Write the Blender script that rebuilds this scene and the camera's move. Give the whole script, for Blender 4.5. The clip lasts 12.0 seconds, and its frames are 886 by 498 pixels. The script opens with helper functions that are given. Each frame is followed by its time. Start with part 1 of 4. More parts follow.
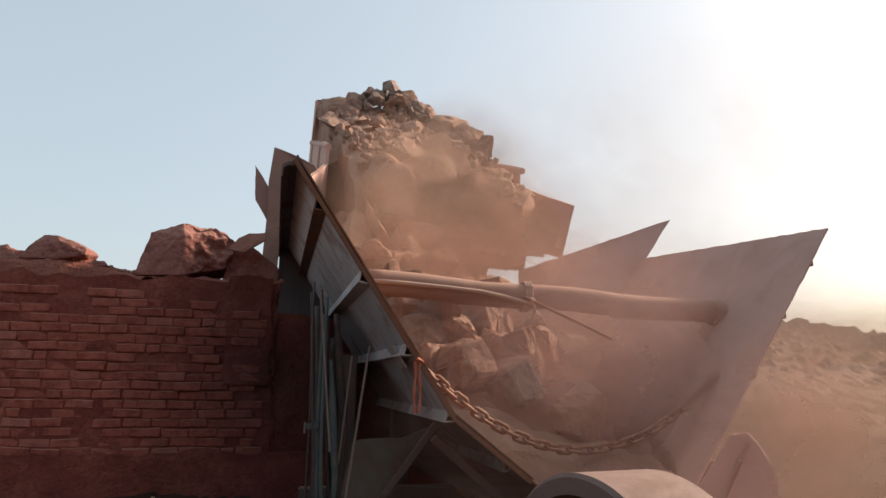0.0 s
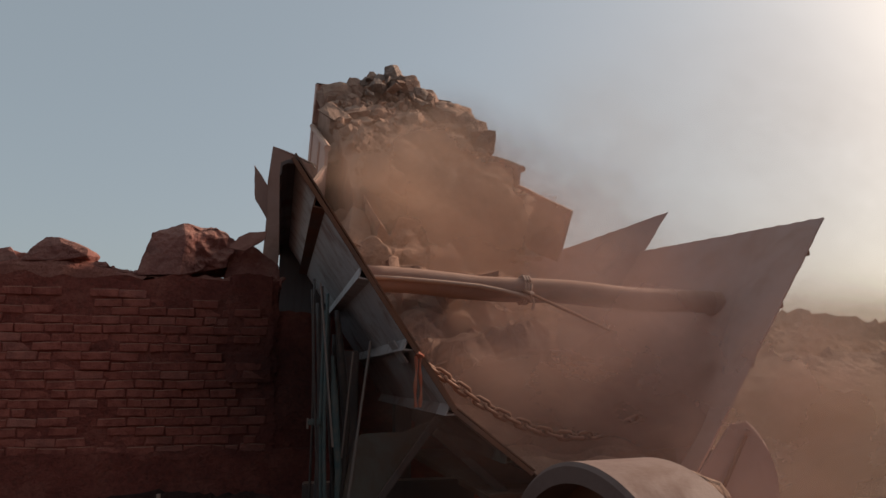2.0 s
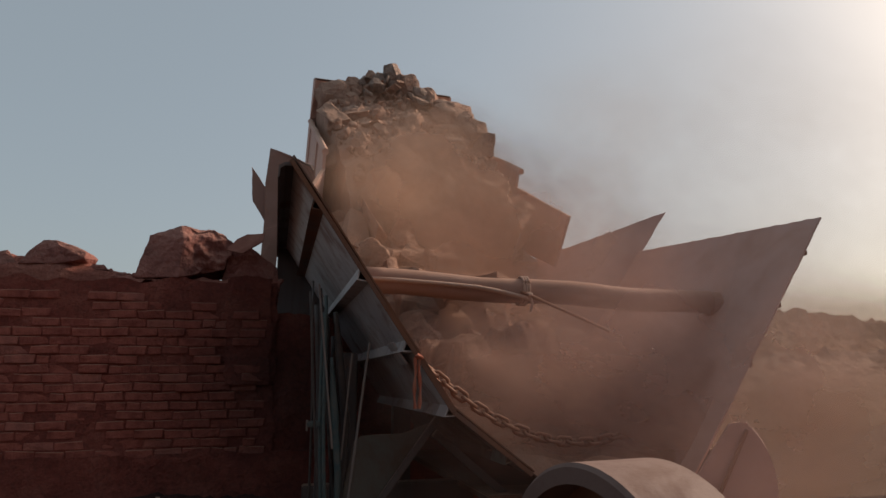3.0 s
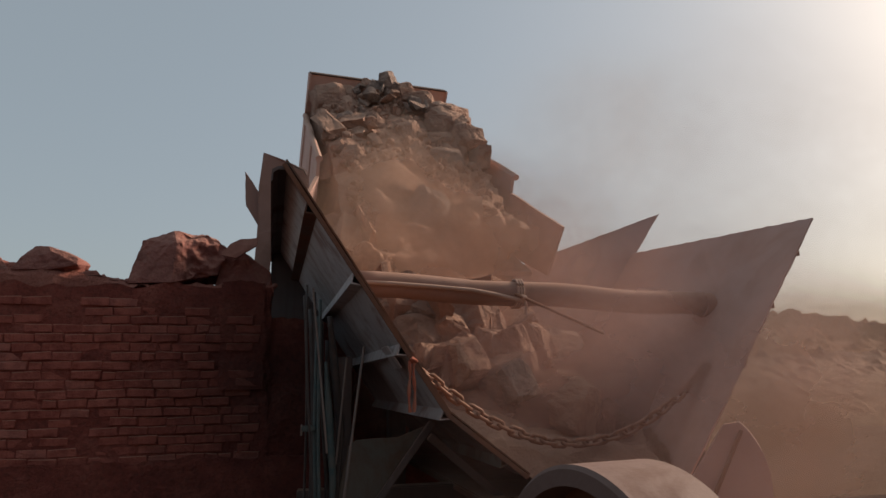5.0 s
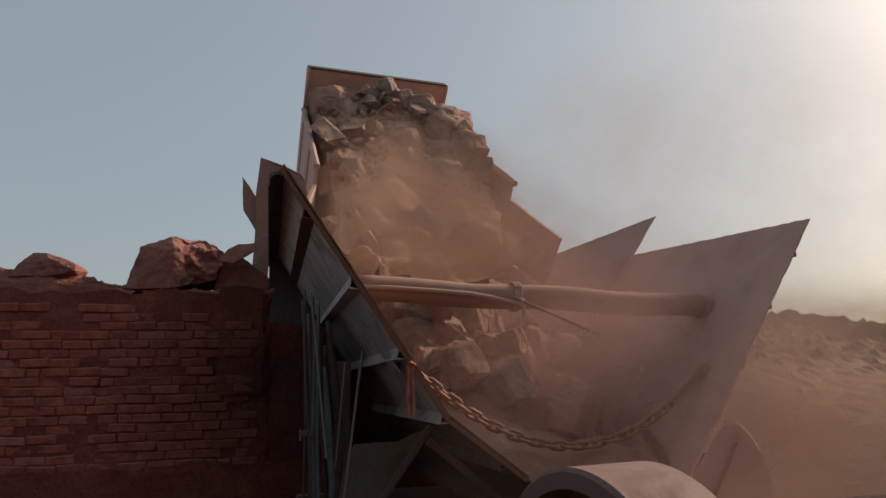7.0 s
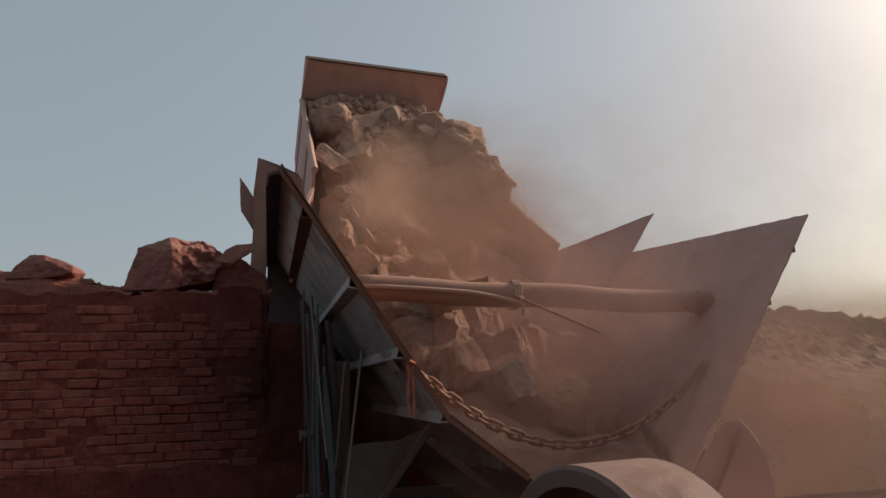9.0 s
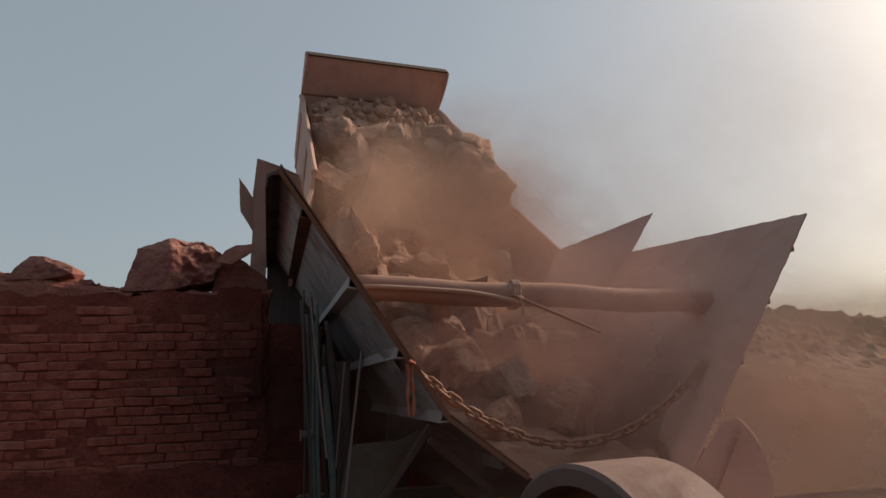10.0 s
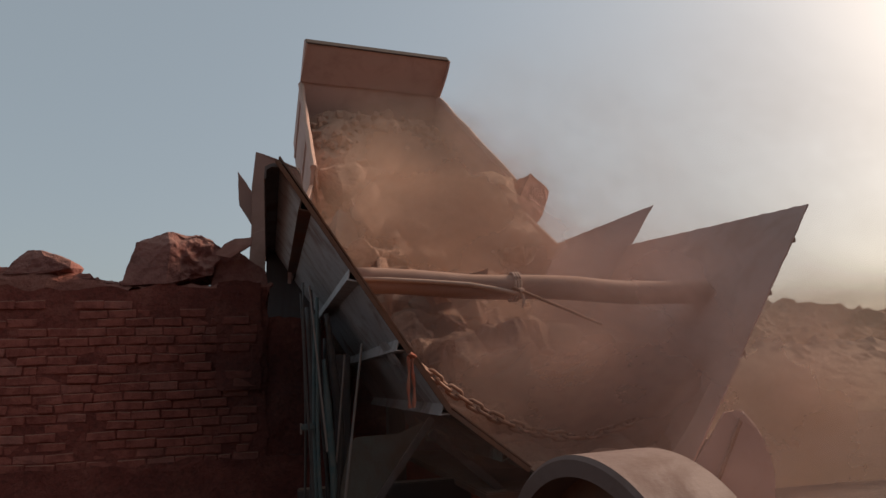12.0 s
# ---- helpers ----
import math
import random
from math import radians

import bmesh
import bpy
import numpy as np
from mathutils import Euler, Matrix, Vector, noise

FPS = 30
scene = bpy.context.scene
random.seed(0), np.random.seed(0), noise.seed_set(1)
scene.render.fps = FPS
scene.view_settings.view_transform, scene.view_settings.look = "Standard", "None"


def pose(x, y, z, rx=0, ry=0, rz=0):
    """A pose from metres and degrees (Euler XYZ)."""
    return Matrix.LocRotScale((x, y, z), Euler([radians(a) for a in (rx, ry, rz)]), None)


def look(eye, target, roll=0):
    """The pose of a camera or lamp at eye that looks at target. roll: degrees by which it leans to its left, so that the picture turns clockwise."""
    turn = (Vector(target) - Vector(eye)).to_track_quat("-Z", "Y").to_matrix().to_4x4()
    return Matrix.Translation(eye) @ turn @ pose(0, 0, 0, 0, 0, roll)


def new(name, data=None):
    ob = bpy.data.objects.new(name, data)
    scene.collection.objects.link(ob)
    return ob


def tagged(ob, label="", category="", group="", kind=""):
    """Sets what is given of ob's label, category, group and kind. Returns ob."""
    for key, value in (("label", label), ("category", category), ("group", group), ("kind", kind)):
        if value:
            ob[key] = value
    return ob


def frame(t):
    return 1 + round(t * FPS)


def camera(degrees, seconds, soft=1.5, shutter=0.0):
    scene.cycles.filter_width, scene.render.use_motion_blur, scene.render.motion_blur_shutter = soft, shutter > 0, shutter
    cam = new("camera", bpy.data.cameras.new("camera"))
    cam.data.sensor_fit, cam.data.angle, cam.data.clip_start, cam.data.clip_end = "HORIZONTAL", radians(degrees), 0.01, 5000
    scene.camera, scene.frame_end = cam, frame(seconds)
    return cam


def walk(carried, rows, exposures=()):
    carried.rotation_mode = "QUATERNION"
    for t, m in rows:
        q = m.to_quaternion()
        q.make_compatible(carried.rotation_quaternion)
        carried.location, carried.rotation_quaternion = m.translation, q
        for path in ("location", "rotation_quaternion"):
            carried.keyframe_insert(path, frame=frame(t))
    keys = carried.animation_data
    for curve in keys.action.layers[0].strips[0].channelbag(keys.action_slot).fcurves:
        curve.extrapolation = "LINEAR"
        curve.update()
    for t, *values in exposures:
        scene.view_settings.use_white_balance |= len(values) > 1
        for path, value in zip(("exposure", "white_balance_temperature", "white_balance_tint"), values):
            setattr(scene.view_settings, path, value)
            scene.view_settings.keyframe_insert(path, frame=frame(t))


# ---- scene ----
cam = camera(66, 12.0, soft=1.5)
PATH = [  # seconds, eye x, y, z, tilt up, turn to the right, roll
    (0, -0.002, 0.047, 1.618, 10.999, 13.426, 1.036),
    (0.5, 0.010, 0.032, 1.607, 10.770, 13.178, 0.697),
    (1, 0.009, 0.017, 1.598, 10.807, 13.148, 0.411),
    (1.5, 0.009, 0.009, 1.598, 10.724, 13.186, 0.222),
    (2, 0.003, 0.002, 1.599, 10.716, 13.379, 0.109),
    (2.5, 0.000, 0.000, 1.600, 10.700, 13.500, -0.000),
    (3, -0.008, 0.002, 1.602, 10.792, 13.622, -0.192),
    (5, -0.001, 0.001, 1.597, 11.107, 14.082, -0.696),
    (5.5, 0.001, 0.003, 1.599, 11.181, 14.097, -0.848),
    (6, 0.004, 0.002, 1.597, 11.221, 14.142, -0.917),
    (6.5, 0.002, 0.001, 1.599, 11.307, 14.220, -1.047),
    (7, 0.001, -0.005, 1.599, 11.382, 14.251, -1.169),
    (9, -0.005, 0.011, 1.596, 11.317, 14.453, -1.696),
    (9.5, -0.005, 0.010, 1.587, 11.340, 14.464, -1.859),
    (10, -0.006, 0.004, 1.592, 11.341, 14.494, -1.874),
    (10.5, -0.012, 0.006, 1.590, 11.293, 14.548, -1.910),
    (11, -0.012, 0.021, 1.583, 10.971, 14.435, -1.950),
    (11.5, -0.006, 0.033, 1.578, 10.938, 14.479, -2.041),
    (12, -0.006, 0.037, 1.576, 10.914, 14.547, -2.118),
]
BASE = 0.08  # steady exposure, stops
walk(cam,
     [(t, pose(x, y, z, 90 + up, 0, -turn) @ pose(0, 0, 0, 0, 0, roll)) for t, x, y, z, up, turn, roll in PATH],
     [(t, BASE + e, 7450, 16) for t, e in ((0, 0.85), (0.3, 0.52), (0.6, 0.22), (1.0, 0.06), (1.5, 0), (12, 0))])

# ---- sky and sun ----
SUN_UP, SUN_TURN = 31.0, 72.0  # the sun stands behind the hopper, to the right, veiled by dust
world = bpy.data.worlds.new("hazy_sky")
scene.world = world
world.use_nodes = True
wn, wl = world.node_tree.nodes, world.node_tree.links
sky = wn.new("ShaderNodeTexSky")
sky.sky_type = "NISHITA"
sky.sun_disc = False
sky.sun_elevation, sky.sun_rotation = radians(SUN_UP), radians(SUN_TURN)
sky.air_density, sky.dust_density, sky.ozone_density = 1.0, 3.3, 1.4
wn["Background"].inputs["Strength"].default_value = 0.101
haze = wn.new("ShaderNodeMix")  # dusty air evens the sky out
haze.data_type = "RGBA"
haze.inputs[0].default_value = 0.52
haze.inputs[7].default_value = (3.4, 4.5, 5.1, 1)
wl.new(sky.outputs["Color"], haze.inputs[6])
wl.new(haze.outputs[2], wn["Background"].inputs["Color"])
sun = new("sun", bpy.data.lights.new("sun", "SUN"))
sun.data.energy, sun.data.angle, sun.data.color = 4.0, radians(12), (1.0, 0.84, 0.72)
sa, se = radians(SUN_TURN), radians(SUN_UP)
sun.matrix_world = look((0, 0, 30), (-math.sin(sa) * math.cos(se) * 10, -math.cos(sa) * math.cos(se) * 10, 30 - 10 * math.sin(se)))


# ---- materials ----
class Mat:
    """A node material with helpers for noise and mixing."""

    def __init__(self, name, rough=0.85, metal=0.0):
        self.m = bpy.data.materials.new(name)
        self.m.use_nodes = True
        self.n, self.l = self.m.node_tree.nodes, self.m.node_tree.links
        self.b = self.n["Principled BSDF"]
        self.b.inputs["Roughness"].default_value, self.b.inputs["Metallic"].default_value = rough, metal
        self.b.inputs["Specular IOR Level"].default_value = 0.3
        self.tc = self.n.new("ShaderNodeTexCoord")

    def link(self, a, b):
        self.l.new(a, b)

    def coord(self, per_object=True, stretch=(1, 1, 1)):
        mp = self.n.new("ShaderNodeMapping")
        mp.inputs["Scale"].default_value = stretch
        self.link(self.tc.outputs["Object"], mp.inputs["Vector"])
        if per_object:
            inf, mul = self.n.new("ShaderNodeObjectInfo"), self.n.new("ShaderNodeMath")
            mul.operation = "MULTIPLY"
            mul.inputs[1].default_value = 37.0
            self.link(inf.outputs["Random"], mul.inputs[0])
            self.link(mul.outputs[0], mp.inputs["Location"])
        return mp.outputs["Vector"]

    def noise(self, scale, detail=5, rough=0.6, vec=None, distort=0.0):
        t = self.n.new("ShaderNodeTexNoise")
        t.inputs["Scale"].default_value, t.inputs["Detail"].default_value = scale, detail
        t.inputs["Roughness"].default_value, t.inputs["Distortion"].default_value = rough, distort
        self.link(vec or self.coord(), t.inputs["Vector"])
        return t.outputs["Fac"]

    def ramp(self, fac, *stops):
        r = self.n.new("ShaderNodeValToRGB")
        e = r.color_ramp.elements
        while len(e) < len(stops):
            e.new(0.5)
        for i, (p, c) in enumerate(stops):
            e[i].position, e[i].color = p, (*c, 1) if isinstance(c, tuple) else (c, c, c, 1)
        self.link(fac, r.inputs["Fac"])
        return r.outputs["Color"]

    def mix(self, fac, a, b, mode="MIX"):
        x = self.n.new("ShaderNodeMix")
        x.data_type, x.blend_type = "RGBA", mode
        for v, s in ((fac, x.inputs[0]), (a, x.inputs[6]), (b, x.inputs[7])):
            if isinstance(v, tuple):
                s.default_value = (*v, 1)
            elif isinstance(v, (int, float)):
                s.default_value = v
            else:
                self.link(v, s)
        return x.outputs[2]

    def math(self, op, a, b=0.0):
        x = self.n.new("ShaderNodeMath")
        x.operation = op
        for v, s in ((a, x.inputs[0]), (b, x.inputs[1])):
            if isinstance(v, (int, float)):
                s.default_value = v
            else:
                self.link(v, s)
        return x.outputs[0]

    def bump(self, height, strength=0.4, distance=0.02):
        b = self.n.new("ShaderNodeBump")
        b.inputs["Strength"].default_value, b.inputs["Distance"].default_value = strength, distance
        self.link(height, b.inputs["Height"])
        self.link(b.outputs["Normal"], self.b.inputs["Normal"])

    def up(self, lo=0.2, hi=0.9):
        """How far a face looks upwards, where dust settles."""
        g, s = self.n.new("ShaderNodeNewGeometry"), self.n.new("ShaderNodeSeparateXYZ")
        self.link(g.outputs["Normal"], s.inputs[0])
        r = self.n.new("ShaderNodeMapRange")
        r.inputs["From Min"].default_value, r.inputs["From Max"].default_value = lo, hi
        self.link(s.outputs["Z"], r.inputs["Value"])
        return r.outputs[0]

    def soot_and_shade(self, c):
        """Soot on the wall under the boulder, with the hopper's shade painted in beside it."""
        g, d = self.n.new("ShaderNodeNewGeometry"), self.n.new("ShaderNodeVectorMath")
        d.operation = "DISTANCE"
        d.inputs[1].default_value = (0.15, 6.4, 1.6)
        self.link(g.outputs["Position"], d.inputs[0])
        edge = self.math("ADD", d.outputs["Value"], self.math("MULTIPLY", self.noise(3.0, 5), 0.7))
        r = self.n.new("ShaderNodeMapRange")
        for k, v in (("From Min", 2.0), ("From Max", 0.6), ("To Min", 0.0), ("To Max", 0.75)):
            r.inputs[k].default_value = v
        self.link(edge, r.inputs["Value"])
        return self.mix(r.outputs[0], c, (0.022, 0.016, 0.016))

    def color(self, c):
        if isinstance(c, tuple):
            self.b.inputs["Base Color"].default_value = (*c, 1)
        else:
            self.link(c, self.b.inputs["Base Color"])
        return self


DUST = (0.4, 0.25, 0.18)


def mat_brick():
    m = Mat("fired_brick", 0.92)
    inf = m.n.new("ShaderNodeObjectInfo")
    base = m.ramp(inf.outputs["Random"], (0.0, (0.27, 0.066, 0.05)), (0.55, (0.36, 0.092, 0.07)), (0.88, (0.4, 0.125, 0.097)), (1.0, (0.58, 0.29, 0.24)))
    soil = m.ramp(m.noise(9, 6), (0.32, (0.24, 0.064, 0.05)), (0.6, (0.48, 0.15, 0.112)))
    c = m.mix(0.7, base, soil)
    c = m.mix(m.math("MULTIPLY", m.up(), 0.7), c, DUST)
    c = m.soot_and_shade(c)
    m.color(c).bump(m.math("ADD", m.noise(14, 8, 0.7), m.math("MULTIPLY", m.noise(60, 4), 0.4)), 0.8, 0.03)
    return m.m


def mat_mud():
    m = Mat("mud_mortar", 0.95)
    w = m.coord(False)
    c = m.ramp(m.noise(2.5, 7, 0.65, w), (0.3, (0.2, 0.05, 0.04)), (0.5, (0.31, 0.083, 0.063)), (0.72, (0.42, 0.145, 0.11)))
    c = m.mix(m.ramp(m.noise(28, 4, 0.6, w), (0.45, 0.0), (0.7, 0.5)), c, (0.12, 0.045, 0.036))
    c = m.soot_and_shade(c)
    m.color(c).bump(m.noise(16, 9, 0.72, w), 0.9, 0.05)
    return m.m


def mat_rock(name, dark, mid, light, dust=0.5):
    m = Mat(name, 0.9)
    c = m.ramp(m.noise(3.2, 8, 0.65, None, 0.6), (0.3, dark), (0.52, mid), (0.72, light))
    c = m.mix(m.ramp(m.noise(24, 5), (0.42, 0.0), (0.7, 0.55)), c, mid)
    c = m.mix(m.math("MULTIPLY", m.up(-0.1, 0.8), dust), c, DUST)
    h = m.math("ADD", m.noise(7, 8, 0.7), m.math("MULTIPLY", m.noise(40, 4), 0.25))
    m.color(c).bump(h, 0.8, 0.06)
    return m.m


def mat_steel(name, base, rust, amount, dust=0.3, rough=0.6, metal=0.3, streak=True, settled=0.75):
    m = Mat(name, rough, metal)
    w = m.coord(True)
    patch = m.ramp(m.noise(2.2, 8, 0.68, w, 0.4), (0.62 - amount * 0.4, 0.0), (0.78 - amount * 0.35, 1.0))
    c = m.mix(patch, base, rust)
    if streak:
        run = m.ramp(m.noise(5, 4, 0.6, m.coord(True, (1.5, 1.5, 0.12))), (0.5, 0.0), (0.75, 0.6))
        c = m.mix(run, c, tuple(v * 0.55 for v in rust))
    veil = m.ramp(m.noise(1.1, 5, 0.6, w), (0.3, dust * 0.4), (0.7, dust))
    c = m.mix(veil, c, DUST)
    c = m.mix(m.math("MULTIPLY", m.up(), settled), c, DUST)
    r = m.math("ADD", m.math("MULTIPLY", patch, 0.3), rough)
    m.link(r, m.b.inputs["Roughness"])
    m.color(c).bump(m.math("ADD", m.noise(1.6, 3, 0.5, w), m.math("MULTIPLY", m.noise(35, 6, 0.6, w), 0.15)), 0.35, 0.04)
    return m.m


def mat_soil(name, dark, mid, light, scale=0.6):
    m = Mat(name, 0.97)
    w = m.coord(False)
    c = m.ramp(m.noise(scale, 9, 0.68, w), (0.3, dark), (0.5, mid), (0.72, light))
    c = m.mix(m.ramp(m.noise(scale * 14, 5, 0.6, w), (0.45, 0.0), (0.7, 0.5)), c, dark)
    m.color(c).bump(m.noise(scale * 9, 8, 0.7, w), 0.8, 0.15)
    return m.m


def mat_plain(name, col, rough=0.6, metal=0.0, dusty=0.35):
    m = Mat(name, rough, metal)
    c = m.mix(m.ramp(m.noise(12, 5), (0.35, 0.05), (0.7, dusty)), col, DUST)
    m.color(c).bump(m.noise(60, 3), 0.2, 0.005)
    return m.m


def mat_dust(name, col, density, soft=1.0):
    """Thin airborne dust: lit specks that cover only part of what lies behind, thinning out to the rim."""
    m = Mat(name, 1.0)
    n = m.n
    ln = n.new("ShaderNodeVectorMath")
    ln.operation = "LENGTH"
    m.link(m.tc.outputs["Object"], ln.inputs[0])
    rim = n.new("ShaderNodeMapRange")
    rim.interpolation_type = "SMOOTHERSTEP"
    for k, v in (("From Min", 1.0), ("From Max", 0.12), ("To Min", 0.0), ("To Max", 1.0)):
        rim.inputs[k].default_value = v
    m.link(ln.outputs["Value"], rim.inputs["Value"])
    vec = m.coord(True)
    billow = m.ramp(m.noise(1.7, 6, 0.55, vec, 0.15), (0.3, 0.3), (0.7, 1.0))
    fac = m.math("MULTIPLY", m.math("MULTIPLY", rim.outputs[0], billow), density)
    d, t, tr, mx, mx2 = (n.new(k) for k in ("ShaderNodeBsdfDiffuse", "ShaderNodeBsdfTranslucent", "ShaderNodeBsdfTransparent", "ShaderNodeMixShader", "ShaderNodeMixShader"))
    for s in (d, t):
        s.inputs["Color"].default_value = (*col, 1)
    mx.inputs[0].default_value = 0.5
    m.link(d.outputs[0], mx.inputs[1])
    m.link(t.outputs[0], mx.inputs[2])
    m.link(fac, mx2.inputs[0])
    m.link(tr.outputs[0], mx2.inputs[1])
    m.link(mx.outputs[0], mx2.inputs[2])
    m.link(mx2.outputs[0], n["Material Output"].inputs["Surface"])
    return m.m


BRICK, MUD = mat_brick(), mat_mud()
DRY_EARTH = mat_soil("dry_red_earth", (0.3, 0.1, 0.075), (0.44, 0.165, 0.125), (0.56, 0.25, 0.19), 3.0)
ROCK = mat_rock("red_sandstone", (0.27, 0.155, 0.12), (0.39, 0.24, 0.185), (0.52, 0.34, 0.26), 0.75)
ROCK_GREY = mat_rock("grey_stone", (0.2, 0.15, 0.135), (0.32, 0.25, 0.22), (0.5, 0.41, 0.35), 0.6)
ROCK_DARK = mat_rock("dark_red_stone", (0.18, 0.07, 0.06), (0.33, 0.135, 0.115), (0.47, 0.23, 0.19), 0.3)
PLATE_OUT = mat_steel("grey_painted_steel", (0.56, 0.54, 0.55), (0.32, 0.2, 0.17), 0.22, 0.12, 0.55, 0.2)
PLATE_IN = mat_steel("dusty_worn_steel", (0.5, 0.36, 0.345), (0.44, 0.3, 0.28), 0.4, 0.25, 0.7, 0.05, False)
RUST = mat_steel("rusty_steel", (0.13, 0.075, 0.06), (0.2, 0.085, 0.05), 0.6, 0.2, 0.7, 0.2)
DARKSTEEL = mat_steel("dark_oily_steel", (0.11, 0.1, 0.102), (0.14, 0.088, 0.072), 0.3, 0.1, 0.5, 0.3)
GREEN = mat_steel("faded_green_steel", (0.09, 0.112, 0.106), (0.09, 0.068, 0.055), 0.5, 0.2, 0.6, 0.1)
BED = mat_steel("dusty_red_bed_paint", (0.64, 0.42, 0.37), (0.54, 0.34, 0.295), 0.35, 0.25, 0.8, 0.0, False)
# mud toned near black: the shade at the wall's foot is in its colour
SHADED_MUD = mat_soil("shaded_dark_mud", (0.035, 0.014, 0.012), (0.07, 0.028, 0.023), (0.11, 0.05, 0.04), 2.2)
PIPE = mat_steel("dust_caked_pipe", (0.27, 0.16, 0.14), (0.22, 0.125, 0.105), 0.4, 0.35, 0.85, 0.0, False, 0.45)
DRUM = mat_steel("polished_dusty_drum", (0.165, 0.11, 0.1), (0.13, 0.08, 0.07), 0.4, 0.15, 0.7, 0.05, False, 0.06)
CHAIN = mat_steel("rusty_chain_iron", (0.2, 0.1, 0.075), (0.26, 0.12, 0.08), 0.5, 0.45, 0.65, 0.3, False)
SOIL = mat_soil("quarry_soil", (0.062, 0.038, 0.03), (0.125, 0.076, 0.058), (0.19, 0.122, 0.092), 1.2)
SPOIL = mat_soil("spoil_heap_soil", (0.19, 0.12, 0.085), (0.24, 0.158, 0.11), (0.29, 0.2, 0.145), 0.12)
ORANGE = mat_plain("orange_webbing", (0.4, 0.1, 0.06), 0.95, 0, 0.5)
TEAL = mat_plain("teal_hose", (0.045, 0.1, 0.11), 0.45, 0, 0.2)
HOSE = mat_plain("dark_rubber_hose", (0.035, 0.04, 0.045), 0.4, 0, 0.15)
RODSTEEL = mat_plain("bare_steel_rod", (0.2, 0.19, 0.19), 0.5, 0.5, 0.3)
EDGE = mat_plain("dark_worn_edge", (0.05, 0.035, 0.03), 0.85, 0, 0.1)
TYRE = mat_plain("tyre_rubber", (0.03, 0.03, 0.03), 0.9)
ROPE = mat_plain("dusty_rope", (0.42, 0.3, 0.25), 0.95, 0, 0.6)
AIR_THICK = mat_dust("thick_dust", (0.62, 0.425, 0.325), 0.8)
AIR_MID = mat_dust("drifting_dust", (0.56, 0.38, 0.315), 0.78)
AIR_PINK = mat_dust("pinkish_dust", (0.66, 0.435, 0.385), 0.66)
AIR_LOW = mat_dust("low_brown_dust", (0.27, 0.172, 0.112), 1.0)
AIR_PLUME = mat_dust("faint_dust_plume", (0.72, 0.6, 0.5), 0.3)
AIR_THIN = mat_dust("thin_dust_haze", (0.5, 0.32, 0.25), 0.45)


# ---- mesh helpers ----
def finish(bm, name, material, smooth=False):
    bmesh.ops.recalc_face_normals(bm, faces=bm.faces)
    me = bpy.data.meshes.new(name)
    bm.to_mesh(me)
    bm.free()
    me.materials.append(material)
    if smooth:
        for p in me.polygons:
            p.use_smooth = True
    return me


def part(name, bm, material, parent=None, label="", m=None, smooth=False):
    ob = new(name, finish(bm, name, material, smooth))
    ob.parent = parent
    if m is not None:
        ob.matrix_basis = m
    if label:
        tagged(ob, label)
    return ob


def thing(name, label, category, m=None, group="", kind=""):
    return tagged(new_at(name, m), label, category, group, kind)


def new_at(name, m=None):
    ob = new(name)
    if m is not None:
        ob.matrix_basis = m
    return ob


def box(size, at=(0, 0, 0), bevel=0.0, turn=None, bm=None):
    bm = bm or bmesh.new()
    made = bmesh.ops.create_cube(bm, size=1)["verts"]
    bmesh.ops.scale(bm, vec=size, verts=made)
    if turn is not None:
        bmesh.ops.transform(bm, matrix=turn, verts=made)
    bmesh.ops.translate(bm, vec=at, verts=made)
    if bevel:
        es = list({e for v in made for e in v.link_edges})
        bmesh.ops.bevel(bm, geom=es, offset=bevel, segments=2, affect="EDGES")
    return bm


def slab(corners, thick, ragged=0.0, step=0.12, seed=0, dent=0.0):
    """A flat plate with these corners, thick in the direction of its normal; ragged makes its rim uneven."""
    rnd = random.Random(seed)
    pts = []
    vs = [Vector(c) for c in corners]
    nrm = (vs[1] - vs[0]).cross(vs[2] - vs[0]).normalized()
    for a, b in zip(vs, vs[1:] + vs[:1]):
        n = max(1, int((b - a).length / step)) if ragged else 1
        side = (b - a).cross(nrm).normalized()
        for i in range(n):
            p = a.lerp(b, i / n)
            if ragged and i:
                p = p + side * rnd.uniform(-ragged, ragged)
            pts.append(p)
    bm = bmesh.new()
    top = [bm.verts.new(p) for p in pts]
    low = [bm.verts.new(p - nrm * thick) for p in pts]
    bm.faces.new(top)
    bm.faces.new(low[::-1])
    for i in range(len(pts)):
        j = (i + 1) % len(pts)
        bm.faces.new((top[j], top[i], low[i], low[j]))
    return bm


def tube(points, radius, sides=10, bm=None, closed=False, caps=True):
    """A round bar along points."""
    bm = bm or bmesh.new()
    pts = [Vector(p) for p in points]
    rings, n = [], len(pts)
    for i, p in enumerate(pts):
        a = pts[(i - 1) % n] if closed or i else p
        b = pts[(i + 1) % n] if closed or i < n - 1 else p
        d = (b - a).normalized()
        ref = Vector((0, 0, 1)) if abs(d.z) < 0.9 else Vector((0, 1, 0))
        u = d.cross(ref).normalized()
        v = u.cross(d)
        r = radius[i] if isinstance(radius, (list, tuple)) else radius
        rings.append([bm.verts.new(p + (u * math.cos(k) + v * math.sin(k)) * r) for k in (2 * math.pi * j / sides for j in range(sides))])
    for i in range(n if closed else n - 1):
        A, B = rings[i], rings[(i + 1) % n]
        for j in range(sides):
            bm.faces.new((A[j], A[(j + 1) % sides], B[(j + 1) % sides], B[j]))
    if caps and not closed:
        bm.faces.new(rings[0][::-1])
        bm.faces.new(rings[-1])
    return bm


